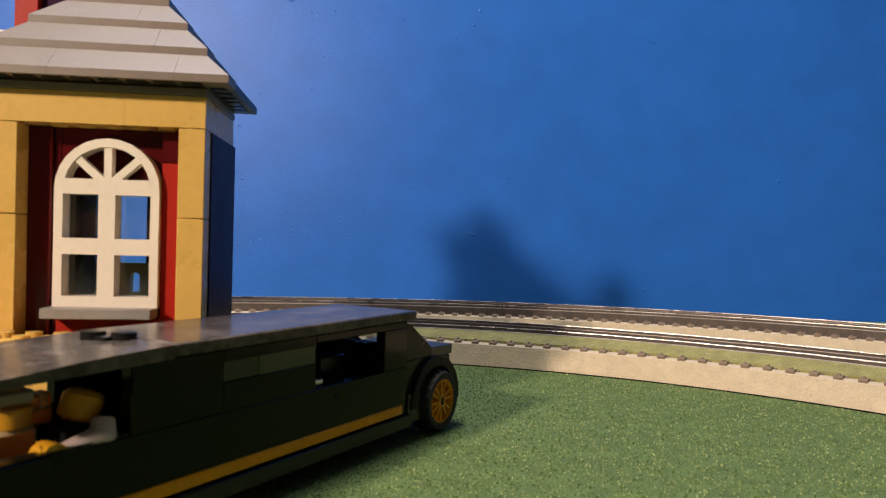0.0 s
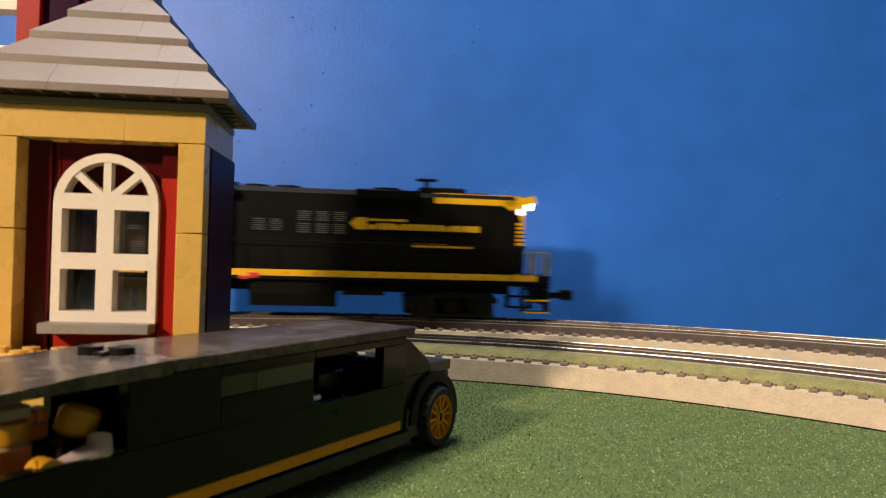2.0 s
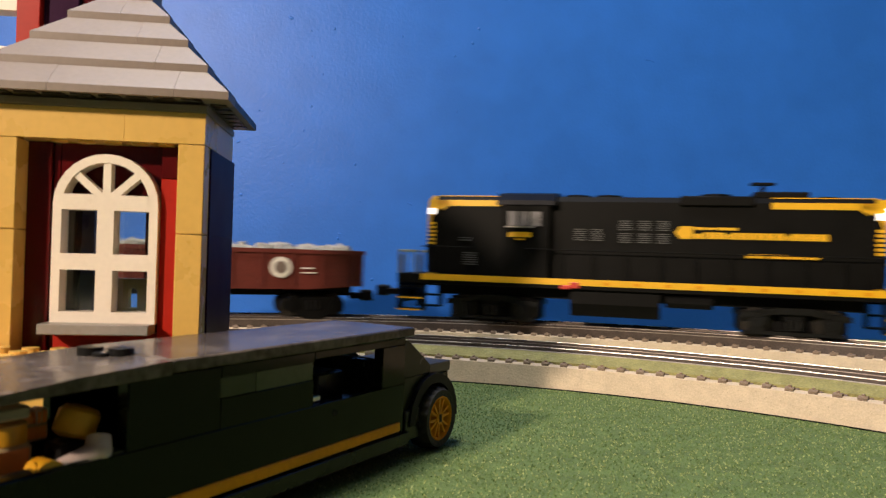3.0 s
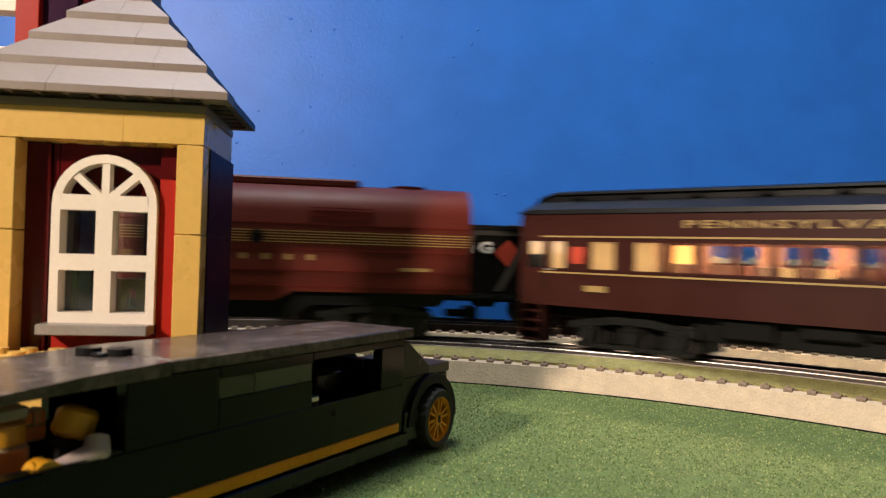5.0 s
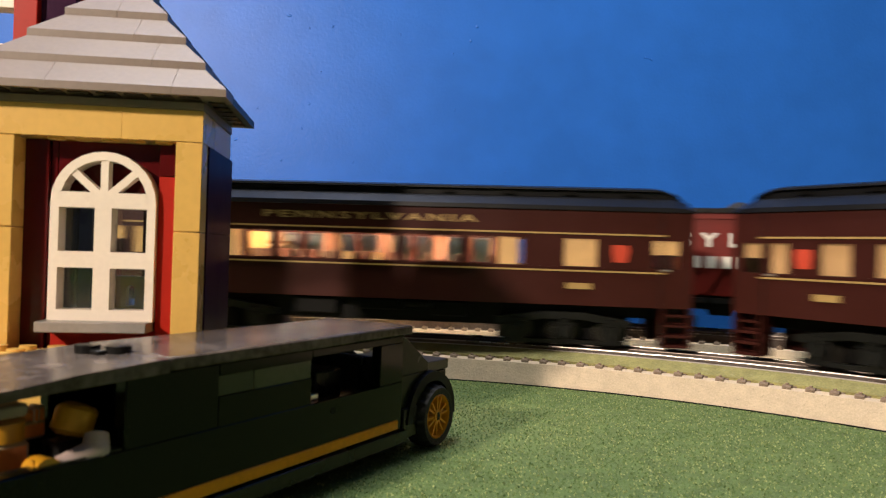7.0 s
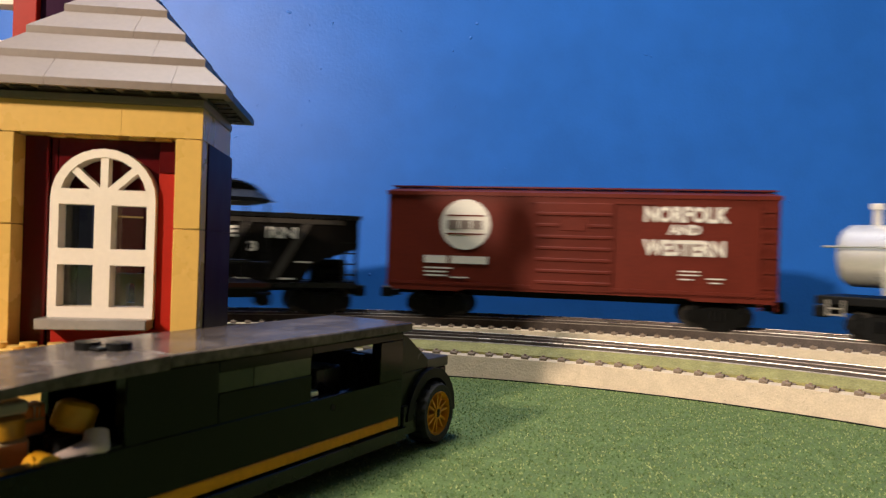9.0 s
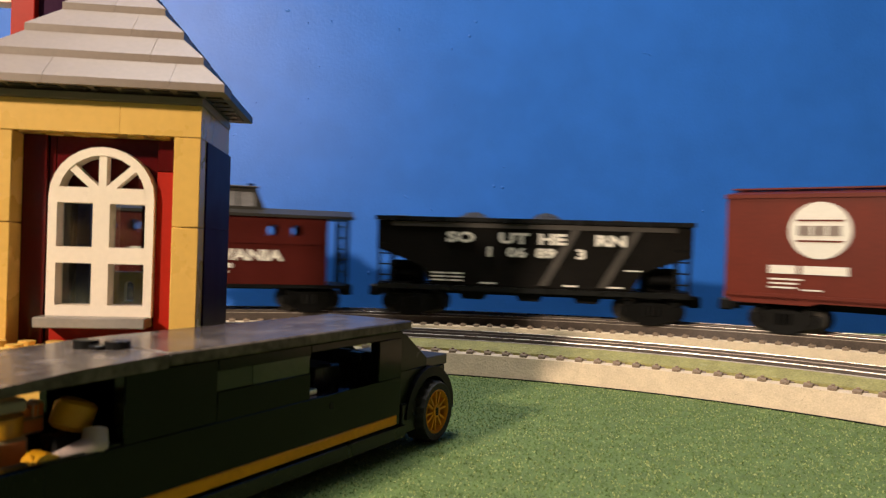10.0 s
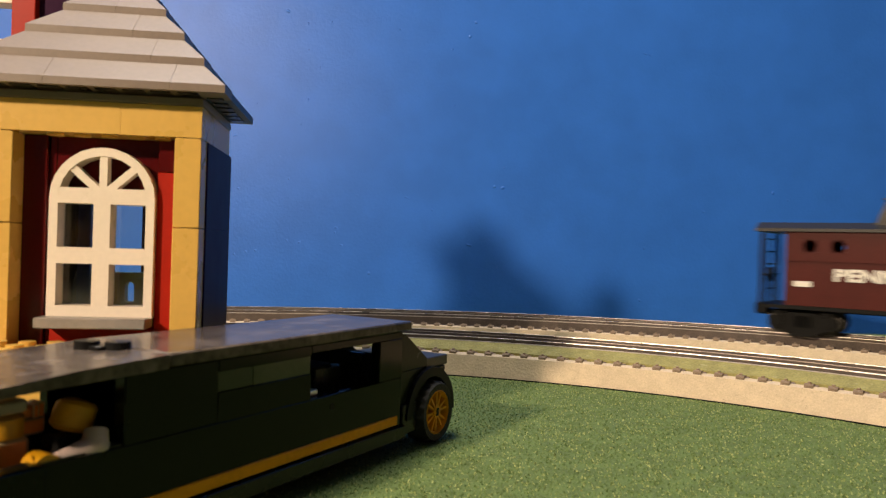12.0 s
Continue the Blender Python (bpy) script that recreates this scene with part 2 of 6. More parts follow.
def solid(name, bm, material, label, category="", kind="", group="", smooth=True):
    ob = new(name, finish(name, bm, material, smooth))
    return tagged(ob, label, category, group, kind)


def lettering(name, words, parent, x, z, height, y, material, stretch=1.0, spacing=1.0):
    """Raised letters on a side that faces -y; x is the middle, z the base line."""
    cu = bpy.data.curves.new(name, "FONT")
    cu.body, cu.align_x, cu.extrude = words, "CENTER", 0.02
    cu.offset = 0.045 if spacing == 1.0 else 0.02
    cu.space_character = spacing
    cu.resolution_u = 2
    tmp = bpy.data.objects.new(name, cu)
    scene.collection.objects.link(tmp)
    bpy.context.view_layer.update()
    me = bpy.data.meshes.new_from_object(tmp.evaluated_get(bpy.context.evaluated_depsgraph_get()))
    bpy.data.objects.remove(tmp)
    s = height / 0.7
    me.transform(Matrix.Translation((x, y, z)) @ Matrix.Rotation(radians(90), 4, "X") @ Matrix.Diagonal((s * stretch, s, 0.012, 1)))
    me.materials.clear()
    me.materials.append(material)
    ob = new(name, me)
    ob.parent = parent
    return ob


def bars(name, parent, rows, y, material, label=""):
    """Plain strips of lettering: rows of x0, x1, z0, z1."""
    bm = bmesh.new()
    for x0, x1, z0, z1 in rows:
        box(bm, x0, x1, y - 0.0003, y + 0.0003, z0, z1)
    return part(name, bm, material, parent, label, smooth=False)


def ring(bm, profile, centre, a0, a1, n, mi=0):
    """Sweeps a profile of (radius, height) round a centre, angles from +y towards +x in degrees."""
    closed = abs(a1 - a0) >= 359.9
    rows = []
    for i in range(n if closed else n + 1):
        a = radians(a0 + (a1 - a0) * i / n)
        rows.append([bm.verts.new((centre[0] + r * math.sin(a), centre[1] + r * math.cos(a), z)) for r, z in profile])
    k = len(profile)
    for i in range(n):
        p, q = rows[i], rows[(i + 1) % len(rows)]
        for j in range(k):
            fc = bm.faces.new((p[j], q[j], q[(j + 1) % k], p[(j + 1) % k]))
            fc.material_index = mi
    if not closed:
        bm.faces.new(rows[0])
        bm.faces.new(rows[-1][::-1])
    return bm


# ---------------------------------------------------------------- room
WALL_Y = 0.765
TABLE = 0.86


def build_room():
    bm = bmesh.new()
    box(bm, -1.9, 2.3, -1.9, WALL_Y, -0.03, 0.0)
    solid("ground", bm, M_FELT, "green grass mat over the layout table", "ground", "structure")
    bm = bmesh.new()
    box(bm, -1.95, 2.35, WALL_Y, WALL_Y + 0.08, -0.9, 1.7)
    wall = solid("wall_north", bm, M_WALL, "glossy blue painted wall with roller texture", "wall", "structure")
    rnd = random.Random(4)
    # dents and paint blobs: x, z, width, height, tilt
    marks = [(0.2035, 0.2842, 1.9, 0.4, 12), (0.2090, 0.2828, 1.3, 0.4, 30), (0.0266, 0.0794, 2.4, 0.8, 12), (-0.0767, 0.0467, 1.3, 1.1, 0), (0.0511, 0.1409, 1.1, 1.0, 0), (0.0600, 0.1400, 1.5, 1.1, -20),
             (0.2060, 0.0274, 1.2, 0.9, 35), (0.3412, 0.1435, 1.2, 1.5, 0), (0.3574, 0.1363, 1.0, 0.6, 20), (-0.1693, 0.3170, 2.0, 1.2, 15), (0.0269, 0.3113, 1.3, 1.1, 0), (0.0209, 0.2964, 1.2, 1.3, 0),
             (-0.1123, 0.0933, 1.3, 0.6, 20), (0.0611, 0.1612, 1.4, 0.5, 0), (0.2695, 0.1218, 0.9, 0.7, 0), (0.2090, 0.0816, 0.9, 0.7, 0), (-0.2206, 0.1859, 1.6, 0.7, -30), (-0.0397, 0.1268, 2.6, 0.6, 25), (-0.0128, 0.1147, 1.3, 0.6, 40)]
    for i in range(22):
        marks.append((rnd.uniform(-0.22, 0.02), rnd.uniform(0.05, 0.33), rnd.uniform(0.5, 1.2), rnd.uniform(0.4, 0.8), rnd.uniform(-60, 60)))
    for x, z, w, h, tilt in marks:
        bm = bmesh.new()
        bmesh.ops.create_uvsphere(bm, u_segments=10, v_segments=6, radius=1, matrix=pose(x, WALL_Y + 0.0003, z, 0, tilt, 0) @ Matrix.Diagonal((w * 0.0016, 0.0009, h * 0.0015, 1)))
        ob = new("paint_bump", finish("paint_bump", bm, M_WALL, True))
        ob.parent = wall
    # unseen walls and ceiling close the room, darkened to hold down bounced light
    for nm, b in (("wall_south", (-1.95, 2.35, -1.98, -1.9, -0.9, 1.7)), ("wall_west", (-2.03, -1.95, -1.98, WALL_Y + 0.08, -0.9, 1.7)), ("wall_east", (2.35, 2.43, -1.98, WALL_Y + 0.08, -0.9, 1.7))):
        solid(nm, bx(*b), M_ROOM, "unseen plain wall, dark to limit bounced light", "wall", "structure")
    solid("ceiling", bx(-2.03, 2.43, -1.98, WALL_Y + 0.08, 1.95, 2.0), M_CREAM, "plain off-white ceiling", "ceiling", "structure")


# ---------------------------------------------------------------- tracks
CX, CY = -0.075, 0.034
FAR_X, FAR_Y = -0.013, 0.0237
R_NEAR, R_FAR = 0.457, 0.610
RAIL_TOP = 0.0202
BED = 0.0135


def build_track(radius, label, near):
    tr = thing("railway_track", label, "toy track", "three-rail tracks", "structure")
    c = (CX, CY) if near else (FAR_X, FAR_Y)
    n = 240
    bm = bmesh.new()
    ring(bm, [(radius - 0.0465, 0.0), (radius - 0.0435, BED - 0.001), (radius - 0.041, BED), (radius - 0.022, BED - 0.0025), (radius + 0.022, BED - 0.0025),
              (radius + 0.041, BED), (radius + 0.0435, BED - 0.001), (radius + 0.0465, 0.0)], c, 0, 360, n)
    part("roadbed", bm, M_BALLAST, tr, "beige textured plastic roadbed")
    # thin black ring painted in as the gap shadow at the roadbed foot
    bm = bmesh.new()
    ring(bm, [(radius - 0.0471, 0.0), (radius - 0.0471, 0.0007), (radius - 0.0460, 0.0007), (radius - 0.0460, 0.0)], c, 0, 360, n)
    part("foot_shadow", bm, M_BLACK, tr, "painted gap shadow under the roadbed")
    bm = bmesh.new()
    ring(bm, [(radius - 0.021, BED - 0.004), (radius - 0.021, BED - 0.0018), (radius + 0.021, BED - 0.0018), (radius + 0.021, BED - 0.004)], c, 0, 360, n)
    part("track_bed", bm, M_BEDTOP, tr, "dark grey bed between the rails")
    if near:
        bm = bmesh.new()
        ring(bm, [(radius - 0.0305, BED - 0.004), (radius - 0.0305, BED + 0.0001), (radius - 0.0275, BED + 0.0012), (radius - 0.0190, RAIL_TOP - 0.0026), (radius - 0.0190, BED - 0.004)], c, 0, 360, n)
        part("grass_strip", bm, M_MOSS, tr, "green scatter strip along the rails")
    bm = bmesh.new()
    ring(bm, [(radius - 0.0189, RAIL_TOP - 0.0026), (radius - 0.0189, RAIL_TOP - 0.0022), (radius - 0.0181, RAIL_TOP - 0.0021), (radius - 0.0181, RAIL_TOP - 0.0026)], c, 0, 360, n)
    flange = part("rail_flange", bm, M_FLANGE, tr, "bright flange beside the rail")
    bm = bmesh.new()
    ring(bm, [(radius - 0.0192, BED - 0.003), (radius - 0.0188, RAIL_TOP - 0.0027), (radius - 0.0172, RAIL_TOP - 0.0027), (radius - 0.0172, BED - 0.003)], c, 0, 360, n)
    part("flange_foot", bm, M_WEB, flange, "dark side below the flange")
    for off, w, m in ((-0.016, 0.00055, M_RAIL), (0.0, 0.0005, M_RAILDARK), (0.016, 0.00055, M_RAIL)):
        bm = bmesh.new()
        r, zt = radius + off, RAIL_TOP
        ring(bm, [(r - w, zt - 0.0006), (r - w, zt - 0.0003), (r - w * 0.6, zt), (r + w * 0.6, zt), (r + w, zt - 0.0003), (r + w, zt - 0.0006)], c, 0, 360, 300)
        rail = part("rail", bm, m, tr)
        # web coloured darker than the railhead above it
        bm = bmesh.new()
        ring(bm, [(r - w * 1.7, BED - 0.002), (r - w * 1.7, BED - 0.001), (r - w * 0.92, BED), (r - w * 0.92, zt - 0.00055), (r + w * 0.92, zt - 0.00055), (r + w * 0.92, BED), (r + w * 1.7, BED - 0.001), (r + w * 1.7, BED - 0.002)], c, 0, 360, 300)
        part("rail_web", bm, M_WEB, rail, "dark brown rail web")
    step = math.degrees(0.0107 / (radius - 0.042))
    count = int(360 / step)
    step = 360 / count
    bm = bmesh.new()
    for s in (-1, 1):
        prism(bm, [(s * 0.0430, BED - 0.0012), (s * 0.0427, BED + 0.0004), (s * 0.0419, BED + 0.0012), (s * 0.0386, BED + 0.0011), (s * 0.0374, BED - 0.0012)], "x", -0.0021, 0.0021)
        box(bm, -0.0009, 0.0005, *sorted((s * 0.0388, s * 0.0404)), BED + 0.0009, BED + 0.0020)
    box(bm, -0.0025, 0.0025, -0.0375, 0.0375, BED - 0.003, BED - 0.0006)
    me = finish("tie", bm, M_TIE)
    rest = bmesh.new()
    for i in range(count):
        a = ((i + (0.75 if near else -0.1)) * step + 180) % 360 - 180
        m = Matrix.Translation((*c, 0)) @ Matrix.Rotation(radians(-a), 4, "Z") @ Matrix.Translation((0, radius, 0))
        if -42 < a < 52:
            same_part("tie", me, tr, m)
        else:
            tmp = me.copy()
            tmp.transform(m)
            rest.from_mesh(tmp)
            bpy.data.meshes.remove(tmp)
    tagged(part("far_ties", rest, M_TIE, tr), kind="stuff")
    return tr


def build_flock():
    """Short green fibres on the mat in front of the track."""
    rnd = random.Random(21)
    vs, fs = [], []
    while len(fs) < 3 * 46000:
        x, y = rnd.uniform(-0.07, 0.30), rnd.uniform(0.13, 0.45)
        if math.hypot(x - CX, y - CY) > R_NEAR - 0.0475 or x < -0.06 + (y - 0.30) * 0.4:
            continue
        r, h = rnd.uniform(0.0003, 0.00062), rnd.uniform(0.0002, 0.0008)
        a = rnd.uniform(0, 6.283)
        k = len(vs)
        for j in range(3):
            vs.append((x + r * math.cos(a + 2.094 * j), y + r * math.sin(a + 2.094 * j), -0.0001))
        vs.append((x + rnd.uniform(-1, 1) * r, y + rnd.uniform(-1, 1) * r, h))
        fs += [(k, k + 1, k + 3), (k + 1, k + 2, k + 3), (k + 2, k, k + 3)]
    me = bpy.data.meshes.new("grass_flock")
    me.from_pydata(vs, [], fs)
    me.materials.append(M_FLOCK)
    tagged(new("grass_flock", me), "short green flock fibres on the mat", "grass", "", "stuff")


# ---------------------------------------------------------------- toy station
STUD = 0.00825
HOUSE = pose(-0.0784, 0.235, 0, 0, 0, 6.5)


def stud(bm, x, y, z, mi=0):
    cyl(bm, (x, y, z), (x, y, z + 0.0018), 0.0025, 14, mi=mi)


def arch_points(cx, half, z0, zs, n=14):
    """A round-topped outline from its foot z0, springing at zs."""
    pts = [(cx - half, z0)]
    for i in range(n + 1):
        a = math.pi - math.pi * i / n
        pts.append((cx + half * math.cos(a), zs + half * 0.98 * math.sin(a)))
    pts.append((cx + half, z0))
    return pts


def build_house():
    h = thing("toy_station", "toy brick station with tan columns, dark red walls and grey roof", "toy building", m=HOUSE)
    W, D = 0.066, 0.050
    zt = 0.0345
    # base under the front
    bm = bmesh.new()
    box(bm, -W, -0.0002, 0.0, D, 0.0, zt, 0.0003)
    part("foundation", bm, M_TAN, h, "tan brick foundation")
    bm = bmesh.new()
    box(bm, -0.12, -0.0285, -0.026, -0.0003, 0.0, 0.0415, 0.0003)
    part("porch", bm, M_TAN, h, "tan studded porch")
    sm = bmesh.new()
    stud(sm, 0, 0, 0)
    me = finish("stud", sm, M_TAN, True)
    for i in range(11):
        for j in range(3):
            same_part("stud", me, h, pose(-0.0325 - i * STUD, -0.0045 - j * STUD, 0.0415))
    # columns, one brick over the other
    col_z = [(zt, 0.0795), (0.0797, 0.1083)]
    for x0, x1 in ((-0.0083, 0.0), (-0.0653, -0.0570)):
        for z0, z1 in col_z:
            part("column_brick", bx(x0, x1, 0.0, 0.0083, z0, z1, bev=0.00025), M_TAN, h)
    # wider pier beyond the far column
    for z0, z1 in col_z:
        part("pier_brick", bx(-0.0775, -0.0655, -0.004, 0.0083, z0, z1, bev=0.00025), M_TAN, h)
    for x0, x1 in ((-0.0775, -0.02503), (-0.0250, 0.0)):
        part("beam", bx(x0, x1, -0.0001, 0.0083, 0.1085, 0.1185, bev=0.00006), M_TAN, h, "tan lintel beam")
    part("beam_back", bx(-0.0625, -0.0085, 0.0085, 0.0150, 0.1085, 0.1185, bev=0.00025), M_TAN, h)
    for i in range(5):
        part("beam_tube", cyl(bmesh.new(), (-0.013 - i * STUD, 0.0040, 0.1078), (-0.013 - i * STUD, 0.0040, 0.1086), 0.0026, 12), M_TAN, h)
    # recessed wall with an arched opening, split round the window
    y0, y1 = 0.0060, 0.0125
    cxw, half = -0.0311, 0.0162
    zb, zs = 0.0511, 0.0884
    part("wall_panel", bx(-0.0570, -0.0497, 0.0078, y1, zt, 0.1083, bev=0.0002), M_DRED, h, "glossy dark red wall")
    part("wall_panel", bx(-0.0495, cxw - half - 0.0002, 0.0095, y1, zt, 0.1083, bev=0.0002), M_DRED, h, "glossy dark red wall")
    part("wall_panel", bx(cxw + half + 0.0002, -0.0083, y0, y1, zt, 0.0975, bev=0.0002), M_RED, h, "red wall strip beside the window")
    # dark red top brick; its colour also carries the beam's shade
    part("wall_panel", bx(cxw + half + 0.0002, -0.0083, y0, y1, 0.0977, 0.1083, bev=0.0002), M_DRED, h)
    part("wall_panel", bx(cxw - half, cxw + half, y0 + 0.001, y1, zt, 0.0468, bev=0.0002), M_RED, h)
    bm = bmesh.new()
    n = 14
    outer = [(cxw + half, 0.1083), (cxw - half, 0.1083)]
    arc = [(cxw - half * math.cos(math.pi * i / n), zs + half * math.sin(math.pi * i / n)) for i in range(n + 1)]
    for i in range(n):
        a, b = arc[i], arc[i + 1]
        prism(bm, [a, b, (b[0], 0.1083), (a[0], 0.1083)], "y", 0.0098, y1)
    part("wall_arch", bm, M_DRED, h, smooth=False)
    # window: frame with round head, fan bars, four panes
    win = part("window", bmesh.new(), M_WHITE, h)
    fy0, fy1 = 0.0038, 0.0100
    bm = bmesh.new()
    t = 0.0040
    for s in (-1, 1):
        xa, xb = sorted((cxw + s * half, cxw + s * (half - 0.0027)))
        box(bm, xa, xb, fy0, fy1, zb - 0.001, zs)
    for za, zc in ((zb - 0.001, zb + 0.0027), (0.0672, 0.0724), (0.0865, 0.0915)):
        box(bm, cxw - half + 0.0027, cxw + half - 0.0027, fy0, fy1, za, zc)
    for q in (-1, 1):
        xa, xb = sorted((cxw + q * (half - 0.0027), cxw + q * (half - 0.0024)))
        box(bm, xa, xb, fy0 + 0.0003, fy1 - 0.0003, 0.0880, 0.0915)
    for za, zc in ((zb + 0.0027, 0.0672), (0.0724, 0.0865)):
        box(bm, cxw - 0.0026, cxw + 0.0026, fy0, fy1, za, zc)
    ri = half - 0.0028
    for i in range(n):
        a, b = math.pi * i / n, math.pi * (i + 1) / n
        prism(bm, [(cxw - half * math.cos(a), zs + half * math.sin(a)), (cxw - half * math.cos(b), zs + half * math.sin(b)),
                   (cxw - ri * math.cos(b), zs + ri * math.sin(b)), (cxw - ri * math.cos(a), zs + ri * math.sin(a))], "y", fy0, fy1)
    for a in (45, 90, 135):
        c, s = math.cos(radians(a)), math.sin(radians(a))
        px, pz = -s * 0.0012, c * 0.0012
        o = (cxw, 0.0893)
        r2 = half - 0.002
        prism(bm, [(o[0] + px, o[1] + pz), (o[0] - px, o[1] - pz), (cxw + c * r2 - px, zs + s * r2 - pz), (cxw + c * r2 + px, zs + s * r2 + pz)], "y", fy0 + 0.0004, fy1 - 0.002)
    f = part("window_frame", bm, M_WHITE, win, "white arched window frame with fan bars")
    for xa, xb in ((cxw - half + 0.0027, cxw - 0.0026), (cxw + 0.0026, cxw + half - 0.0027)):
        for za, zc in ((zb + 0.0027, 0.0672), (0.0724, 0.0865)):
            p = part("pane", bx(xa, xb, 0.0092, 0.0096, za, zc), M_PANE, win)
            p.visible_shadow = False
    fan = part("fan_backing", bx(cxw - half, cxw + half, y1 + 0.0004, y1 + 0.002, 0.0890, 0.1080), M_DRED, win)
    part("window_sill", bx(-0.0487, -0.0152, -0.0022, y0 + 0.0008, 0.0470, 0.0503, bev=0.0003), M_DGREY2, h, "grey window sill")
    # inside: dark panels behind the panes on one side, open to the back on the other
    part("inner_wall", bx(-0.0615, -0.0435, 0.030, 0.033, zt, 0.1083), M_BLUEABS, h, "dark blue inner wall")
    part("inner_strip", bx(-0.0520, -0.0475, 0.026, 0.0298, zt, 0.1083, bev=0.0004), M_BLACK, h, "black strip before the inner wall")
    # olive piece with a round-topped hole
    bm = bmesh.new()
    xa, xb, ha, hb, hz, tz = -0.0425, -0.0270, -0.0338, -0.0306, 0.0582, 0.0632
    ya, yb = 0.0385, 0.0420
    box(bm, xa, ha, ya, yb, zt, tz)
    box(bm, hb, xb, ya, yb, zt, tz)
    for i in range(8):
        a, b = math.pi * i / 8, math.pi * (i + 1) / 8
        mid, rad = (ha + hb) / 2, (hb - ha) / 2
        prism(bm, [(mid - rad * math.cos(a), hz + rad * math.sin(a)), (mid - rad * math.cos(b), hz + rad * math.sin(b)), (mid - rad * math.cos(b), tz), (mid - rad * math.cos(a), tz)], "y", ya, yb)
    box(bm, ha, hb, ya, yb, zt, 0.0525)
    part("inner_bench", bm, M_OLIVE, h, "olive plastic backrest inside", smooth=False)
    part("back_wall", bx(-W + 0.004, -0.0560, D - 0.006, D - 0.0002, zt, 0.1083), M_DRED, h)
    part("back_wall", bx(-0.0300, -0.009, D - 0.006, D - 0.0002, zt, 0.1083), M_DRED, h)
    part("back_wall", bx(-0.0558, -0.0302, D - 0.006, D - 0.0002, 0.1000, 0.1083), M_DRED, h)
    # side wall: joints between glossy blocks; purple paints in the blue wall's reflection
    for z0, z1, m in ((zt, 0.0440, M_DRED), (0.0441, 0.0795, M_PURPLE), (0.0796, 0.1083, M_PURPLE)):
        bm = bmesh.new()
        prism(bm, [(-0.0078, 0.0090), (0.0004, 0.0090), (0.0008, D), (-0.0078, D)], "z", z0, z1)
        part("side_block", bm, m, h, "dark side block, blue wall reflection painted in on the upper ones", smooth=False)
    part("side_beam", bx(-0.0083, -0.0001, 0.0085, D, 0.1085, 0.1185, bev=0.00025), M_TAN, h, "tan brick course under the roof")
    part("west_wall", bx(-W, -0.0628, 0.0085, D, zt, 0.1185, bev=0.00025), M_DRED, h)
    # eaves plate, and its tubes coloured black for the shaded gap
    part("eaves_plate", bx(-W - 0.008, 0.0002, -0.0004, D + 0.001, 0.1187, 0.1212, bev=0.0003), M_GREY, h, "grey plate under the roof")
    for i in range(9):
        bm = bmesh.new()
        box(bm, -0.0725 + i * STUD, -0.0665 + i * STUD, -0.0060, -0.0010, 0.1214, 0.1219)
        part("eaves_block", bm, M_BLACK, h)
    for j in range(6):
        bm = bmesh.new()
        box(bm, 0.0010, 0.0060, 0.001 + j * STUD, 0.0062 + j * STUD, 0.1214, 0.1219)
        part("eaves_block", bm, M_BLACK, h)
    # black sheet stands for the shade up inside the roof bricks
    part("roof_underside_shade", bx(-0.0735, 0.0070, -0.0070, D, 0.1219, 0.1226), M_BLACK, h, "black sheet for the shade under the roof bricks")
    # roof: stepped courses of sloping bricks, hipped to the front and both ends
    roof = part("roof", bmesh.new(), M_GREY, h)
    back = D + 0.002
    zc = 0.1218
    x_l, x_r, yf = -0.0745, 0.0083, -0.0083
    for k in range(5):
        a, b, c = x_l + k * STUD, x_r - k * STUD, yf + k * STUD
        z0 = zc + k * 0.0099
        lip, rise, run = 0.0024, 0.0102, 0.0086
        cuts = [a, a + 0.029, b - 0.0165, b] if k == 0 else [a, b - 0.0165, b]
        for i in range(len(cuts) - 1):
            p, q = cuts[i] + (0 if i == 0 else 0.00005), cuts[i + 1] - (0 if i == len(cuts) - 2 else 0.00005)
            ip = run if i == 0 else 0
            iq = run if i == len(cuts) - 2 else 0
            bm = bmesh.new()
            vs = [bm.verts.new(v) for v in ((p, c, z0), (q, c, z0), (q, c + run + 0.004, z0), (p, c + run + 0.004, z0),
                                           (p, c, z0 + lip), (q, c, z0 + lip), (q - iq, c + run, z0 + rise), (p + ip, c + run, z0 + rise),
                                           (q - iq, c + run + 0.004, z0 + rise), (p + ip, c + run + 0.004, z0 + rise), (q, c + run + 0.004, z0 + lip), (p, c + run + 0.004, z0 + lip))]
            for idx in ((0, 1, 5, 4), (4, 5, 6, 7), (7, 6, 8, 9), (0, 3, 2, 1), (1, 2, 10, 5), (5, 10, 8, 6), (0, 4, 11, 3), (4, 7, 9, 11), (3, 11, 9, 8, 10, 2)):
                bm.faces.new([vs[j] for j in idx])
            part("roof_brick", bm, M_GREY, roof, smooth=False)
        # right-hand slope bricks get a darker grey for the shade on that side
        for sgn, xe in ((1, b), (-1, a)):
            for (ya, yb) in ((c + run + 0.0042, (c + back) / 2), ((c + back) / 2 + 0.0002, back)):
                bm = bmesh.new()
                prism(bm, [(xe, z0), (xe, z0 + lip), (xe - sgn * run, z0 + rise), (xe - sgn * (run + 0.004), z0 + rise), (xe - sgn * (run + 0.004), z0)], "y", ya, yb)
                part("roof_brick", bm, M_GREY if sgn < 0 else M_GREYSHADE, roof, smooth=False)
        part("roof_core", bx(a + run, b - run, c + run + 0.003, back - 0.001, z0 - 0.0005, z0 + 0.0098), M_GREY, roof)
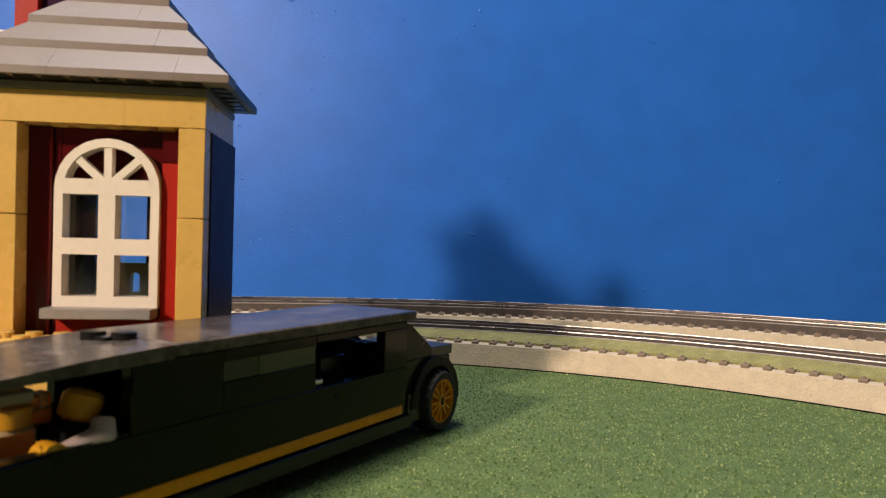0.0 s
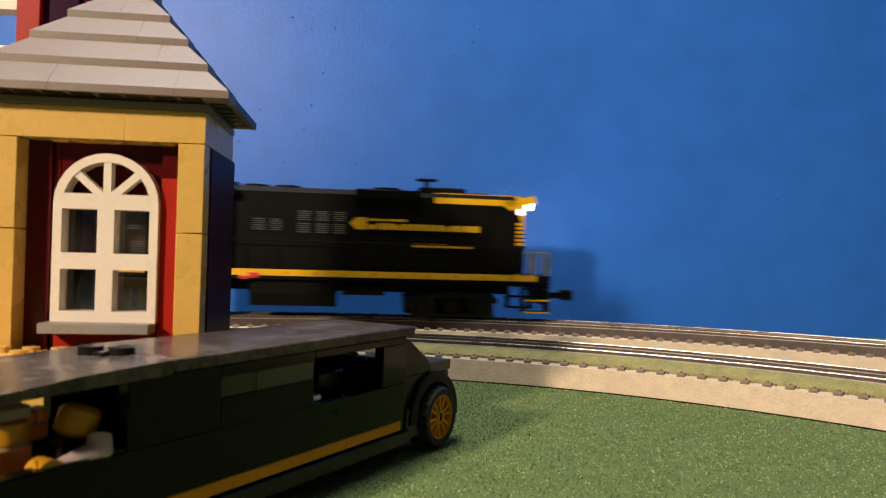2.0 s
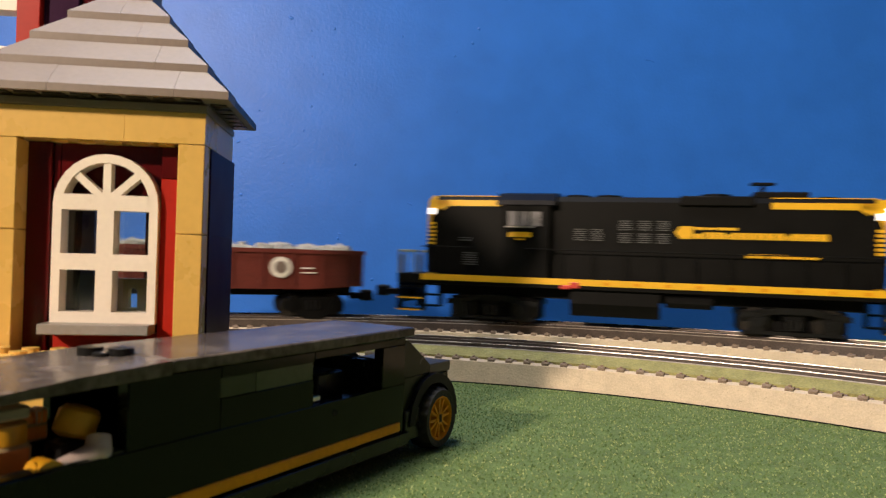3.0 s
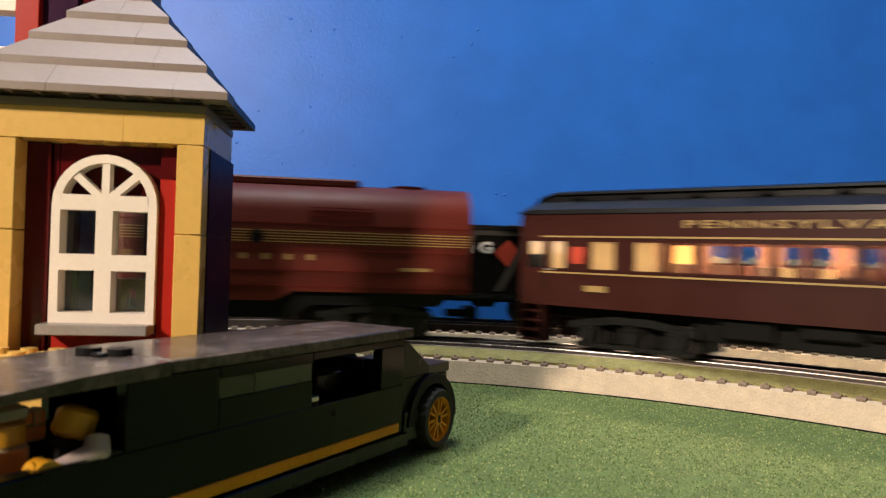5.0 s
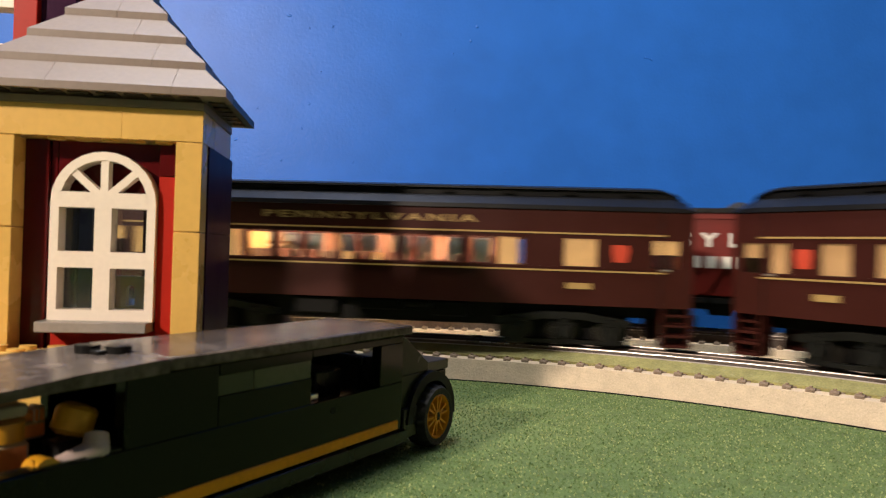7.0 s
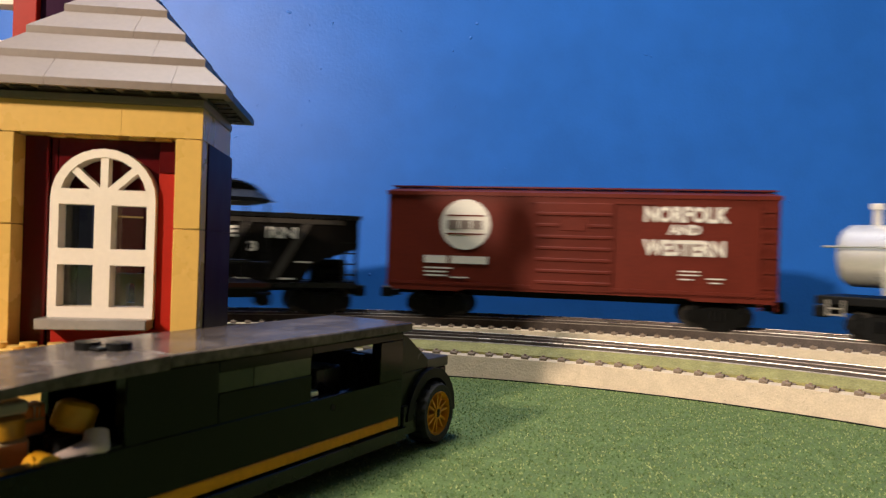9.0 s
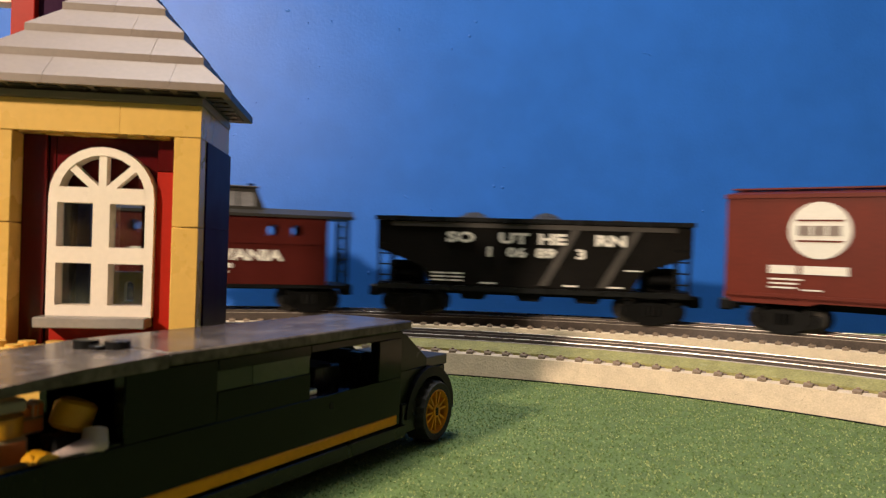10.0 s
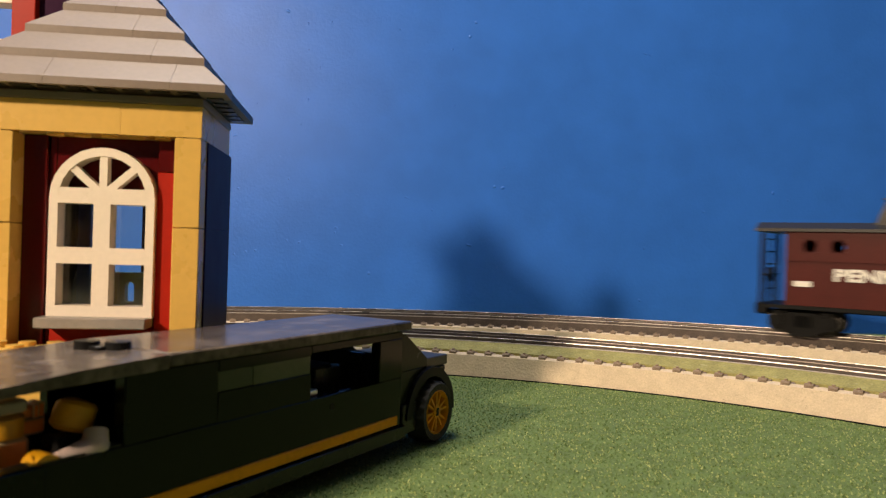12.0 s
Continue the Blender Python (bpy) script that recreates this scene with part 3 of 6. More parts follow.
    # taller tower behind, at the far end of the roof
    part("tower_pillar", bx(-0.0825, -0.0740, 0.053, 0.0615, 0.0, 0.215, bev=0.0003), M_RED, h, "red brick pillar of the tower")
    part("tower_wall", bx(-0.0738, -0.0610, 0.0560, 0.0640, 0.0, 0.215, bev=0.0003), M_PURPLE, h, "dark purple tower wall")
    part("tower_wall", bx(-0.0608, -0.0510, 0.0580, 0.0645, 0.0, 0.215, bev=0.0003), M_DRED, h)
    part("tower_trim", bx(-0.125, -0.0827, 0.054, 0.0615, 0.1475, 0.1500, bev=0.0003), M_WHITE, h, "cream band on the tower")
    part("tower_trim", bx(-0.125, -0.0827, 0.054, 0.0615, 0.1635, 0.215, bev=0.0003), M_WHITE, h, "cream band on the tower")
    # added unseen block and outlines, shaped to cast the shadow on the blue wall
    part("shadow_block", bx(-0.1650, -0.1150, 0.064, 0.105, 0.0, 0.212, bev=0.0004), M_TAN, h, "unseen tall block that casts the wall shadow")
    bm = bmesh.new()
    prism(bm, [(-0.165, 0.2122), (-0.115, 0.2122), (-0.115, 0.254), (-0.126, 0.268), (-0.137, 0.284), (-0.147, 0.284), (-0.156, 0.270), (-0.180, 0.266), (-0.180, 0.261), (-0.168, 0.244)], "y", 0.079, 0.091)
    part("shadow_peak", bm, M_GREY, h, "unseen outline shaped to the wall shadow's peak", smooth=False)
    bm = bmesh.new()
    prism(bm, [(-0.1148, 0.195), (-0.1148, 0.252), (-0.095, 0.240), (-0.074, 0.221), (-0.050, 0.202), (-0.050, 0.195)], "y", 0.079, 0.091)
    part("shadow_slope", bm, M_GREY, h, "unseen outline shaped to the wall shadow's right slope", smooth=False)
    bm = bmesh.new()
    prism(bm, [(-0.0498, 0.195), (-0.0498, 0.224), (-0.045, 0.233), (-0.038, 0.237), (-0.028, 0.232), (-0.021, 0.216), (-0.021, 0.195)], "y", 0.081, 0.089)
    part("shadow_hump", bm, M_GREY, h, "unseen outline shaped to the wall shadow's second hump", smooth=False)
    return h


# ---------------------------------------------------------------- toy limousine
LIMO_AX = 60.0
LIMO = pose(-0.002, 0.288, 0, 0, 0, LIMO_AX)


def wheel(parent, x, y, r, w, name="wheel"):
    wh = thing(name, "", "")
    for k in ("label", "category"):
        if k in wh:
            del wh[k]
    wh.parent = parent
    wh.matrix_basis = pose(x, y, r)
    bm = bmesh.new()
    n = 80
    prof = [(r * 0.70, 0), (r * 0.90, -0.0003), (r * 0.98, 0.0012), (r, 0.003), (r, w - 0.003), (r * 0.98, w - 0.0012), (r * 0.9, w), (r * 0.70, w)]
    rows = []
    for i in range(n):
        a = 2 * math.pi * i / n
        dent = 0.0 if i % 4 < 2 else 0.0007
        rows.append([bm.verts.new(((q - (dent if q > r * 0.95 else 0)) * math.cos(a), s, (q - (dent if q > r * 0.95 else 0)) * math.sin(a))) for q, s in prof])
    for i in range(n):
        p, q = rows[i], rows[(i + 1) % n]
        for j in range(len(prof)):
            k = (j + 1) % len(prof)
            bm.faces.new((p[j], q[j], q[k], p[k]))
    part("tyre", bm, M_TYRE, wh, "black ribbed rubber tyre")
    bm = bmesh.new()
    rim = r * 0.72
    rows = []
    prof = [(rim, 0.0002), (rim, 0.0035), (rim * 0.86, 0.0035), (rim * 0.86, 0.0008), (rim * 0.93, -0.0002)]
    for i in range(32):
        a = 2 * math.pi * i / 32
        rows.append([bm.verts.new((q * math.cos(a), s, q * math.sin(a))) for q, s in prof])
    for i in range(32):
        p, q = rows[i], rows[(i + 1) % 32]
        for j in range(5):
            bm.faces.new((p[j], q[j], q[(j + 1) % 5], p[(j + 1) % 5]))
    for i in range(6):
        a = 2 * math.pi * i / 6 + 0.3
        for d in (-0.21, 0.21):
            m = Matrix.Rotation(-(a + d), 4, "Y")
            bmesh.ops.create_cube(bm, size=1, matrix=m @ Matrix.Translation((rim * 0.52, 0.0016, 0)) @ Matrix.Diagonal((rim * 0.78, 0.002, rim * 0.10, 1)))
    cyl(bm, (0, 0.0002, 0), (0, 0.004, 0), rim * 0.28, 14)
    part("rim", bm, M_GOLD, wh, "gold spoked rim")
    part("hub_slot", bx(-rim * 0.10, rim * 0.10, 0.0, 0.0006, -rim * 0.17, rim * 0.17), M_FRAME, wh, "dark slot in the hub")
    bm = cyl(bmesh.new(), (0, 0.0036, 0), (0, w - 0.001, 0), rim * 0.98, 20)
    part("hub", bm, M_BLACK, wh)
    return wh


def build_limo():
    c = thing("toy_limousine", "dark green toy brick limousine with gold stripe and wheels", "toy car", m=LIMO)
    W = 0.036
    part("chassis", bx(-0.190, -0.020, 0.001, W - 0.001, 0.0045, 0.0105, bev=0.0004), M_BLACK, c)
    bm = bmesh.new()
    box(bm, -0.200, -0.0235, 0.0, 0.004, 0.0108, 0.0283, 0.0003)
    part("side_panel", bm, M_LGREEN, c, "glossy dark green side panel")
    part("side_panel", bx(-0.200, -0.0235, W - 0.004, W, 0.0108, 0.0305, bev=0.0003), M_LGREEN, c)
    part("rocker", bx(-0.195, -0.0215, -0.0015, 0.006, 0.0060, 0.0107, bev=0.0003), M_BLACK, c)
    part("stripe", bx(-0.200, -0.0262, -0.0006, 0.003, 0.0114, 0.0148, bev=0.0003), M_GOLD, c, "gold stripe along the sill")
    part("floor_pan", bx(-0.195, -0.022, 0.004, W - 0.004, 0.0106, 0.0135), M_TYRE, c)
    part("keyhole", cyl(bmesh.new(), (-0.0635, -0.0002, 0.0245), (-0.0635, 0.0006, 0.0245), 0.0011, 12), M_FRAME, c)
    # upper side: panel with tinted window, rear opening, pillar
    part("upper_panel", bx(-0.1390, -0.1110, 0.0001, 0.004, 0.0281, 0.0448, bev=0.0003), M_LGREEN, c)
    part("upper_panel", bx(-0.1110, -0.0740, 0.0001, 0.004, 0.0416, 0.0448, bev=0.0002), M_LGREEN, c)
    part("upper_panel", bx(-0.1110, -0.0740, 0.0001, 0.004, 0.0281, 0.0362, bev=0.0002), M_LGREEN, c)
    part("side_window", bx(-0.1108, -0.0982, 0.0006, 0.0022, 0.0363, 0.0415), M_LGREEN2, c, "dark olive tinted window")
    # same tinted window, coloured paler to stand for a reflection
    part("side_window", bx(-0.0980, -0.0742, 0.0005, 0.0022, 0.0363, 0.0415), M_LGREEN3, c, "olive tinted window, pale reflection put in the colour")
    part("window_header", bx(-0.0738, -0.0232, 0.0001, 0.004, 0.0424, 0.0448, bev=0.0002), M_LGREEN, c)
    part("rear_pillar", bx(-0.0375, -0.0232, 0.0001, 0.004, 0.0281, 0.0425, bev=0.0003), M_LGREEN, c)
    part("far_side", bx(-0.1375, -0.0660, W - 0.004, W - 0.0003, 0.0306, 0.0448, bev=0.0003), M_LGREEN, c)
    part("far_side", bx(-0.0360, -0.0232, W - 0.004, W - 0.0003, 0.0306, 0.0448, bev=0.0003), M_LGREEN, c)
    part("far_header", bx(-0.0660, -0.0360, W - 0.004, W - 0.0003, 0.0415, 0.0448), M_LGREEN, c)
    bm = bmesh.new()
    box(bm, -0.058, -0.044, 0.012, 0.026, 0.0136, 0.0345, 0.0006)
    part("seat", bm, M_BLACK, c, "black seat")
    part("rail_fitting", bx(-0.0735, -0.0670, 0.003, 0.008, 0.0284, 0.0302, bev=0.0003), M_STEEL, c, "grey fitting in the window")
    # roof tile, front hood wedge
    part("roof", bx(-0.1275, -0.0185, -0.0008, W + 0.0008, 0.0450, 0.0484, bev=0.0005), M_ROOFTILE, c, "smooth dusty dark grey roof tile")
    bm = bmesh.new()
    prism(bm, [(-0.1278, 0.0447), (-0.1278, 0.0481), (-0.150, 0.0473), (-0.172, 0.0456), (-0.172, 0.0436), (-0.163, 0.0440)], "y", -0.0010, W + 0.0010)
    part("front_wedge", bm, M_ROOFTILE, c, "sloping dark grey windscreen top", smooth=False)
    bm = bmesh.new()
    for x, y in ((-0.1330, 0.0235), (-0.1292, 0.0165)):
        cyl(bm, (x, y, 0.0474), (x, y, 0.0499), 0.0031, 16)
    box(bm, -0.1345, -0.1275, 0.0170, 0.0235, 0.0478, 0.0490, 0.0004)
    part("roof_clip", bm, M_BLACK, c, "small black roof fitting")
    part("front_door", bx(-0.200, -0.1580, -0.0014, 0.0020, 0.0195, 0.0290, bev=0.0005), M_LGREEN, c, "dark green front door")
    part("windscreen_frame", bx(-0.1680, -0.1590, 0.0040, W - 0.004, 0.0392, 0.0420, bev=0.0006), M_GREY, c, "pale grey windscreen frame")
    part("dashboard", bx(-0.200, -0.176, 0.004, W - 0.004, 0.0136, 0.0290, bev=0.0006), M_DGREY, c)
    part("door_sill", bx(-0.176, -0.1392, 0.0006, 0.004, 0.0284, 0.0288), M_BLACK, c)
    # tail: sloping boot, deck, arch
    part("boot", bx(-0.0232, -0.0050, 0.0005, W - 0.0005, 0.0180, 0.0300, bev=0.0003), M_LGREEN4, c, "dark green rear body")
    for y0, y1 in ((0.0005, 0.0016), (W - 0.0016, W - 0.0005)):
        bm = bmesh.new()
        prism(bm, [(-0.0232, 0.0301), (-0.0232, 0.0440), (-0.0205, 0.0435), (-0.0050, 0.0330), (-0.0050, 0.0301)], "y", y0, y1)
        part("rear_gusset", bm, M_LGREEN4, c, "grey green sloping side", smooth=False)
    bm = bmesh.new()
    prism(bm, [(-0.0212, 0.0436), (-0.0205, 0.0442), (-0.0050, 0.0337), (-0.0056, 0.0330)], "y", 0.0018, W - 0.0018)
    p = part("rear_window", bm, M_PANE, c, "clear sloping rear window", smooth=False)
    p.visible_shadow = False
    # added bulkhead, hides the bright view through the lower rear opening
    part("dark_bulkhead", bx(-0.0262, -0.0240, 0.0042, W - 0.0042, 0.0136, 0.0362, bev=0.0003), M_TYRE, c, "black bulkhead added to darken the rear opening")
    bm = bmesh.new()
    box(bm, -0.0295, -0.0270, 0.0140, 0.0200, 0.0330, 0.0362, 0.0004)
    box(bm, -0.0290, -0.0275, 0.0150, 0.0165, 0.0136, 0.0332, 0.0002)
    part("inner_handle", bm, M_BLACK, c, "small black handle inside", smooth=False)
    part("tail_deck", bx(-0.0048, 0.0118, 0.0010, W - 0.0010, 0.0288, 0.0328, bev=0.0003), M_BONNET, c, "dark grey tail plate")
    part("tail_block", bx(-0.0040, 0.0090, 0.0060, W - 0.0060, 0.0120, 0.0286, bev=0.0003), M_BLACK, c)
    part("tail_lip", bx(-0.0040, 0.0098, 0.0008, W - 0.0008, 0.0252, 0.0287, bev=0.0003), M_LGREEN, c)
    bm = bmesh.new()
    n = 16
    for i in range(n):
        a, b = math.pi * 1.02 * i / n, math.pi * 1.02 * (i + 1) / n
        ro, ri = 0.0176, 0.0140
        prism(bm, [(-0.0035 - ro * math.cos(a), 0.0120 + ro * math.sin(a)), (-0.0035 - ro * math.cos(b), 0.0120 + ro * math.sin(b)),
                   (-0.0035 - ri * math.cos(b), 0.0120 + ri * math.sin(b)), (-0.0035 - ri * math.cos(a), 0.0120 + ri * math.sin(a))], "y", -0.0014, 0.0060)
    part("wheel_arch", bm, M_NAVY, c, "rounded black wheel arch")
    part("arch_foot", bx(-0.0232, -0.0135, -0.0008, 0.006, 0.0070, 0.0180, bev=0.0004), M_BLACK, c)
    wheel(c, -0.0015, -0.0030, 0.0121, 0.0095)
    w2 = wheel(c, 0.002, W + 0.0040, 0.0121, 0.0095)
    w2.matrix_basis = pose(0.002, W + 0.0040, 0.0121, 0, 0, 180)
    wheel(c, -0.2130, -0.0040, 0.0121, 0.0095)
    w2 = wheel(c, -0.2130, W + 0.0040, 0.0121, 0.0095)
    w2.matrix_basis = pose(-0.2130, W + 0.0040, 0.0121, 0, 0, 180)
    part("front_block", bx(-0.230, -0.1995, 0.006, W - 0.006, 0.006, 0.027, bev=0.0005), M_LGREEN, c)
    return c


def build_figure():
    bm = bmesh.new()
    # head, torso, arm, hand of the toy driver
    cyl(bm, (-0.0008, 0, 0.0322), (0.0009, 0, 0.0368), 0.0046, 24)
    cyl(bm, (0.0009, 0, 0.0368), (0.0012, 0, 0.0378), 0.0046, 24, 0.0036)
    cyl(bm, (0.0012, 0, 0.0378), (0.0014, 0, 0.0383), 0.0036, 24, 0.0016)
    cyl(bm, (-0.0011, 0, 0.0313), (-0.0008, 0, 0.0322), 0.0030, 24, 0.0044)
    prism(bm, [(-0.0040, 0.0145), (0.0040, 0.0145), (0.0030, 0.0310), (-0.0030, 0.0310)], "x", -0.0055, 0.0055, mi=2)
    cyl(bm, (0.0010, -0.0070, 0.0322), (-0.0002, -0.0084, 0.0290), 0.0026, 14, 0.0031, mi=1)
    g = bmesh.ops.create_icosphere(bm, subdivisions=2, radius=0.0031, matrix=Matrix.Translation((-0.0002, -0.0084, 0.0288)))
    for v in g["verts"]:
        for fc in v.link_faces:
            fc.material_index = 1
    cyl(bm, (-0.0006, -0.0084, 0.0287), (-0.0088, -0.0082, 0.0272), 0.0029, 14, 0.0023, mi=1)
    cyl(bm, (-0.0088, -0.0082, 0.0272), (-0.0104, -0.0081, 0.0270), 0.0019, 12)
    cyl(bm, (-0.0124, -0.0105, 0.0272), (-0.0124, -0.0055, 0.0272), 0.0031, 14)
    cyl(bm, (-0.0134, -0.0080, 0.0275), (-0.0152, -0.0078, 0.0280), 0.0022, 10)
    f = solid("toy_figure", bm, [M_SKIN, M_TOYWHITE, M_BLACK], "yellow and white toy brick figure at the wheel", "toy figure")
    f.matrix_basis = LIMO @ pose(-0.1440, 0.0115, 0.0)
    bm = bmesh.new()
    cyl(bm, (-0.0005, 0.0005, 0.0015), (-0.0005, 0.0005, 0.0056), 0.0048, 20, mi=1)
    box(bm, -0.0030, 0.0072, 0.0012, 0.0062, 0.0040, 0.0066, 0.0005)
    box(bm, 0.0072, 0.0086, 0.0008, 0.0060, 0.0038, 0.0070, 0.0003, mi=2)
    box(bm, 0.0086, 0.0104, 0.0014, 0.0058, 0.0036, 0.0072, 0.0004, mi=3)
    box(bm, 0.0020, 0.0104, 0.0010, 0.0060, 0.0, 0.0040, 0.0006, mi=3)
    box(bm, -0.006, 0.004, -0.004, 0.006, -0.016, 0.0015, 0.001, mi=3)
    f = solid("toy_figure", bm, [M_ORANGE, M_SKIN, M_TOYWHITE, M_BROWNTOY], "orange, yellow and tan toy brick figure in the car", "toy figure")
    f.matrix_basis = LIMO @ pose(-0.1575, 0.0160, 0.0305)
    return f


# ---------------------------------------------------------------- rolling stock


TURNING = []


def truck(parent, x, r=0.0088, base=0.034, axles=2, heavy=False):
    t = thing("truck", "", "")
    for k in ("label", "category"):
        if k in t:
            del t[k]
    t.parent = parent
    t.matrix_basis = pose(x, 0, 0)
    bm = bmesh.new()
    L = base / 2
    for s in (-1, 1):
        y = s * 0.0205
        ya, yb = sorted((y, y + s * 0.0042))
        if heavy:
            prism(bm, [(-L - 0.012, 0.0130), (-L - 0.012, 0.0170), (-L * 0.42, 0.0215), (L * 0.42, 0.0215), (L + 0.012, 0.0170), (L + 0.012, 0.0130), (L * 0.40, 0.0170), (-L * 0.40, 0.0170)], "y", ya, yb)
            box(bm, -L - 0.009, L + 0.009, ya + 0.0006, yb - 0.0006, 0.0022, 0.0046)
            for i in range(axles):
                q = -L + base * i / (axles - 1)
                prism(bm, [(q - 0.0068, 0.0150), (q - 0.0050, 0.0045), (q + 0.0050, 0.0045), (q + 0.0068, 0.0150)], "y", ya, yb)
        else:
            prism(bm, [(-L - 0.007, 0.0125), (-L - 0.007, 0.0065), (-L + 0.005, 0.0020), (-0.008, -0.0010), (0.008, -0.0010), (L - 0.005, 0.0020), (L + 0.007, 0.0050), (L + 0.007, 0.0125), (0.008, 0.0160), (-0.008, 0.0160)], "y", ya, yb)
        for i in range(axles):
            ax = -L + base * i / (axles - 1)
            cyl(bm, (ax, yb if s > 0 else ya, r + 0.001), (ax, (yb if s > 0 else ya) + s * 0.0022, r + 0.001), 0.0036, 12)
            box(bm, ax - 0.003, ax + 0.003, ya - 0.001, yb + 0.001, r + 0.004, r + 0.0085, 0.0005)
        for dx in (-0.004, 0, 0.004):
            cyl(bm, (dx, y + s * 0.0046, 0.0060), (dx, y + s * 0.0046, 0.0135), 0.0017, 8)
    box(bm, -0.007, 0.007, -0.021, 0.021, 0.0120, 0.0180, 0.0006)
    # dark plate added behind the wheels to block the view through
    part("backing_plate", bx(-L - (0.012 if heavy else 0.004), L + (0.012 if heavy else 0.004), -0.0125, 0.0125, 0.0035, 0.0190, bev=0.0008), M_FRAME, t)
    part("side_frame", bm, M_FRAME2 if heavy else M_FRAME, t, "cast black truck frame", smooth=False)
    wm = bmesh.new()
    for s in (-1, 1):
        cyl(wm, (0, s * 0.0138, 0), (0, s * 0.0178, 0), r, 24)
        a, b = sorted((s * 0.0132, s * 0.0140))
        cyl(wm, (0, a, 0), (0, b, 0), r + 0.0009, 24)
        box(wm, -r * 0.75, r * 0.75, *sorted((s * 0.0176, s * 0.0182)), -0.0007, 0.0007)
    cyl(wm, (0, -0.014, 0), (0, 0.014, 0), 0.0015, 8)
    me = finish("wheelset", wm, M_WHEEL, True)
    for i in range(axles):
        ax = -L + base * i / (axles - 1)
        TURNING.append((same_part("wheelset", me, t, pose(ax, 0, r + 0.0002)), parent, ax, r))
    return t


def coupler(parent, x, s, z=0.0165, long=0.022):
    bm = bmesh.new()
    a, b = sorted((x, x + s * long))
    box(bm, a, b, -0.0032, 0.0032, z - 0.003, z + 0.002, 0.0006)
    e = x + s * long
    a, b = sorted((e - s * 0.006, e + s * 0.004))
    box(bm, a, b, -0.0055, 0.0050, z - 0.0045, z + 0.0045, 0.0012)
    part("coupler", bm, M_FRAME, parent, smooth=False)


def ladder(bm, x, z0, z1, w, y, n):
    for dx in (-w / 2, w / 2):
        box(bm, x + dx - 0.0005, x + dx + 0.0005, y - 0.0018, y, z0, z1)
    for i in range(n):
        z = z0 + (z1 - z0) * (i + 0.5) / n
        box(bm, x - w / 2, x + w / 2, y - 0.0022, y - 0.0012, z - 0.0006, z + 0.0006)


def build_boxcar(kind):
    first = kind == "plain"
    c = thing("boxcar", "red toy boxcar with ribbed sliding door and white lettering" if first else "dark red toy boxcar with white lettering", "toy train car", "freight train cars")
    mt = M_BOX if first else M_BOX2
    L, W, zb, zt = 0.1480, 0.031, 0.0215, 0.1005
    bm = bmesh.new()
    box(bm, -L, L, -W, W, zb + 0.004, zt - 0.003, 0.0006)
    part("body", bm, mt, c)
    bm = bmesh.new()
    prism(bm, [(-W - 0.0012, zt - 0.004), (-W - 0.0012, zt - 0.001), (0, zt + 0.0035), (W + 0.0012, zt - 0.001), (W + 0.0012, zt - 0.004)], "x", -L - 0.001, L + 0.001)
    part("roof", bm, mt, c, smooth=False)
    bm = bmesh.new()
    box(bm, -L - 0.003, L + 0.003, -0.008, 0.008, zt + 0.0042, zt + 0.0054)
    for i in range(9):
        x = -L + 0.006 + i * (2 * L - 0.012) / 8
        box(bm, x - 0.001, x + 0.001, -0.007, 0.007, zt + 0.001, zt + 0.0043)
    part("roof_walk", bm, mt, c, smooth=False)
    bm = bmesh.new()
    for s in (-1, 1):
        a, b = sorted((s * W, s * (W + 0.0012)))
        box(bm, -L, L, a, b, zb + 0.002, zb + 0.0062)
        prism(bm, [(-L, zb + 0.004), (L, zb + 0.004), (L - 0.006, zb - 0.001), (0.090, zb - 0.001), (0.083, zb + 0.001), (-0.083, zb + 0.001), (-0.090, zb - 0.001), (-L + 0.006, zb - 0.001)], "y", a, b)
        box(bm, -0.036, 0.060, a, b, zt - 0.0088, zt - 0.0066)
    part("sill", bm, mt, c, smooth=False)
    for s in (-1, 1):
        bm = bmesh.new()
        a, b = sorted((s * W, s * (W + 0.0020)))
        box(bm, -0.030, 0.030, a, b, zb + 0.0025, zt - 0.0085, 0.0005)
        door = part("sliding_door", bm, mt, c, "ribbed sliding door", smooth=False)
        for i in range(7):
            bm = bmesh.new()
            z = zb + 0.009 + i * 0.0088
            a2, b2 = sorted((s * (W + 0.0018), s * (W + 0.0036)))
            spans = [(-0.028, 0.028)] if i != 5 else [(-0.028, -0.011), (0.011, 0.028)]
            for x0, x1 in spans:
                box(bm, x0, x1, a2, b2, z - 0.0013, z + 0.0013, 0.0005)
            part("door_rib", bm, mt, door, smooth=False)
        part("door_plate", bx(-0.010, 0.010, *sorted((s * (W + 0.0018), s * (W + 0.0030))), zb + 0.049, zb + 0.059, bev=0.0004), mt, door, smooth=False)
    for s in (-1, 1):
        bm = bmesh.new()
        ladder(bm, s * (L - 0.0075) if s > 0 else L - 0.0075, zb - 0.006, zt - 0.007, 0.011, -W - 0.0002, 7) if s > 0 else ladder(bm, 0, zb - 0.006, zt - 0.007, 0.011, -W - 0.0002, 7)
        if s < 0:
            bmesh.ops.rotate(bm, verts=bm.verts, cent=(0, 0, 0), matrix=Matrix.Rotation(math.pi, 3, "Z"))
            bmesh.ops.translate(bm, verts=bm.verts, vec=(-L + 0.0075, 0, 0))
        part("ladder", bm, mt, c, smooth=False)
    part("underframe", bx(-L + 0.004, L - 0.004, -0.010, 0.010, 0.0165, zb + 0.004, bev=0.0005), M_FRAME, c)
    y = -W - 0.0006
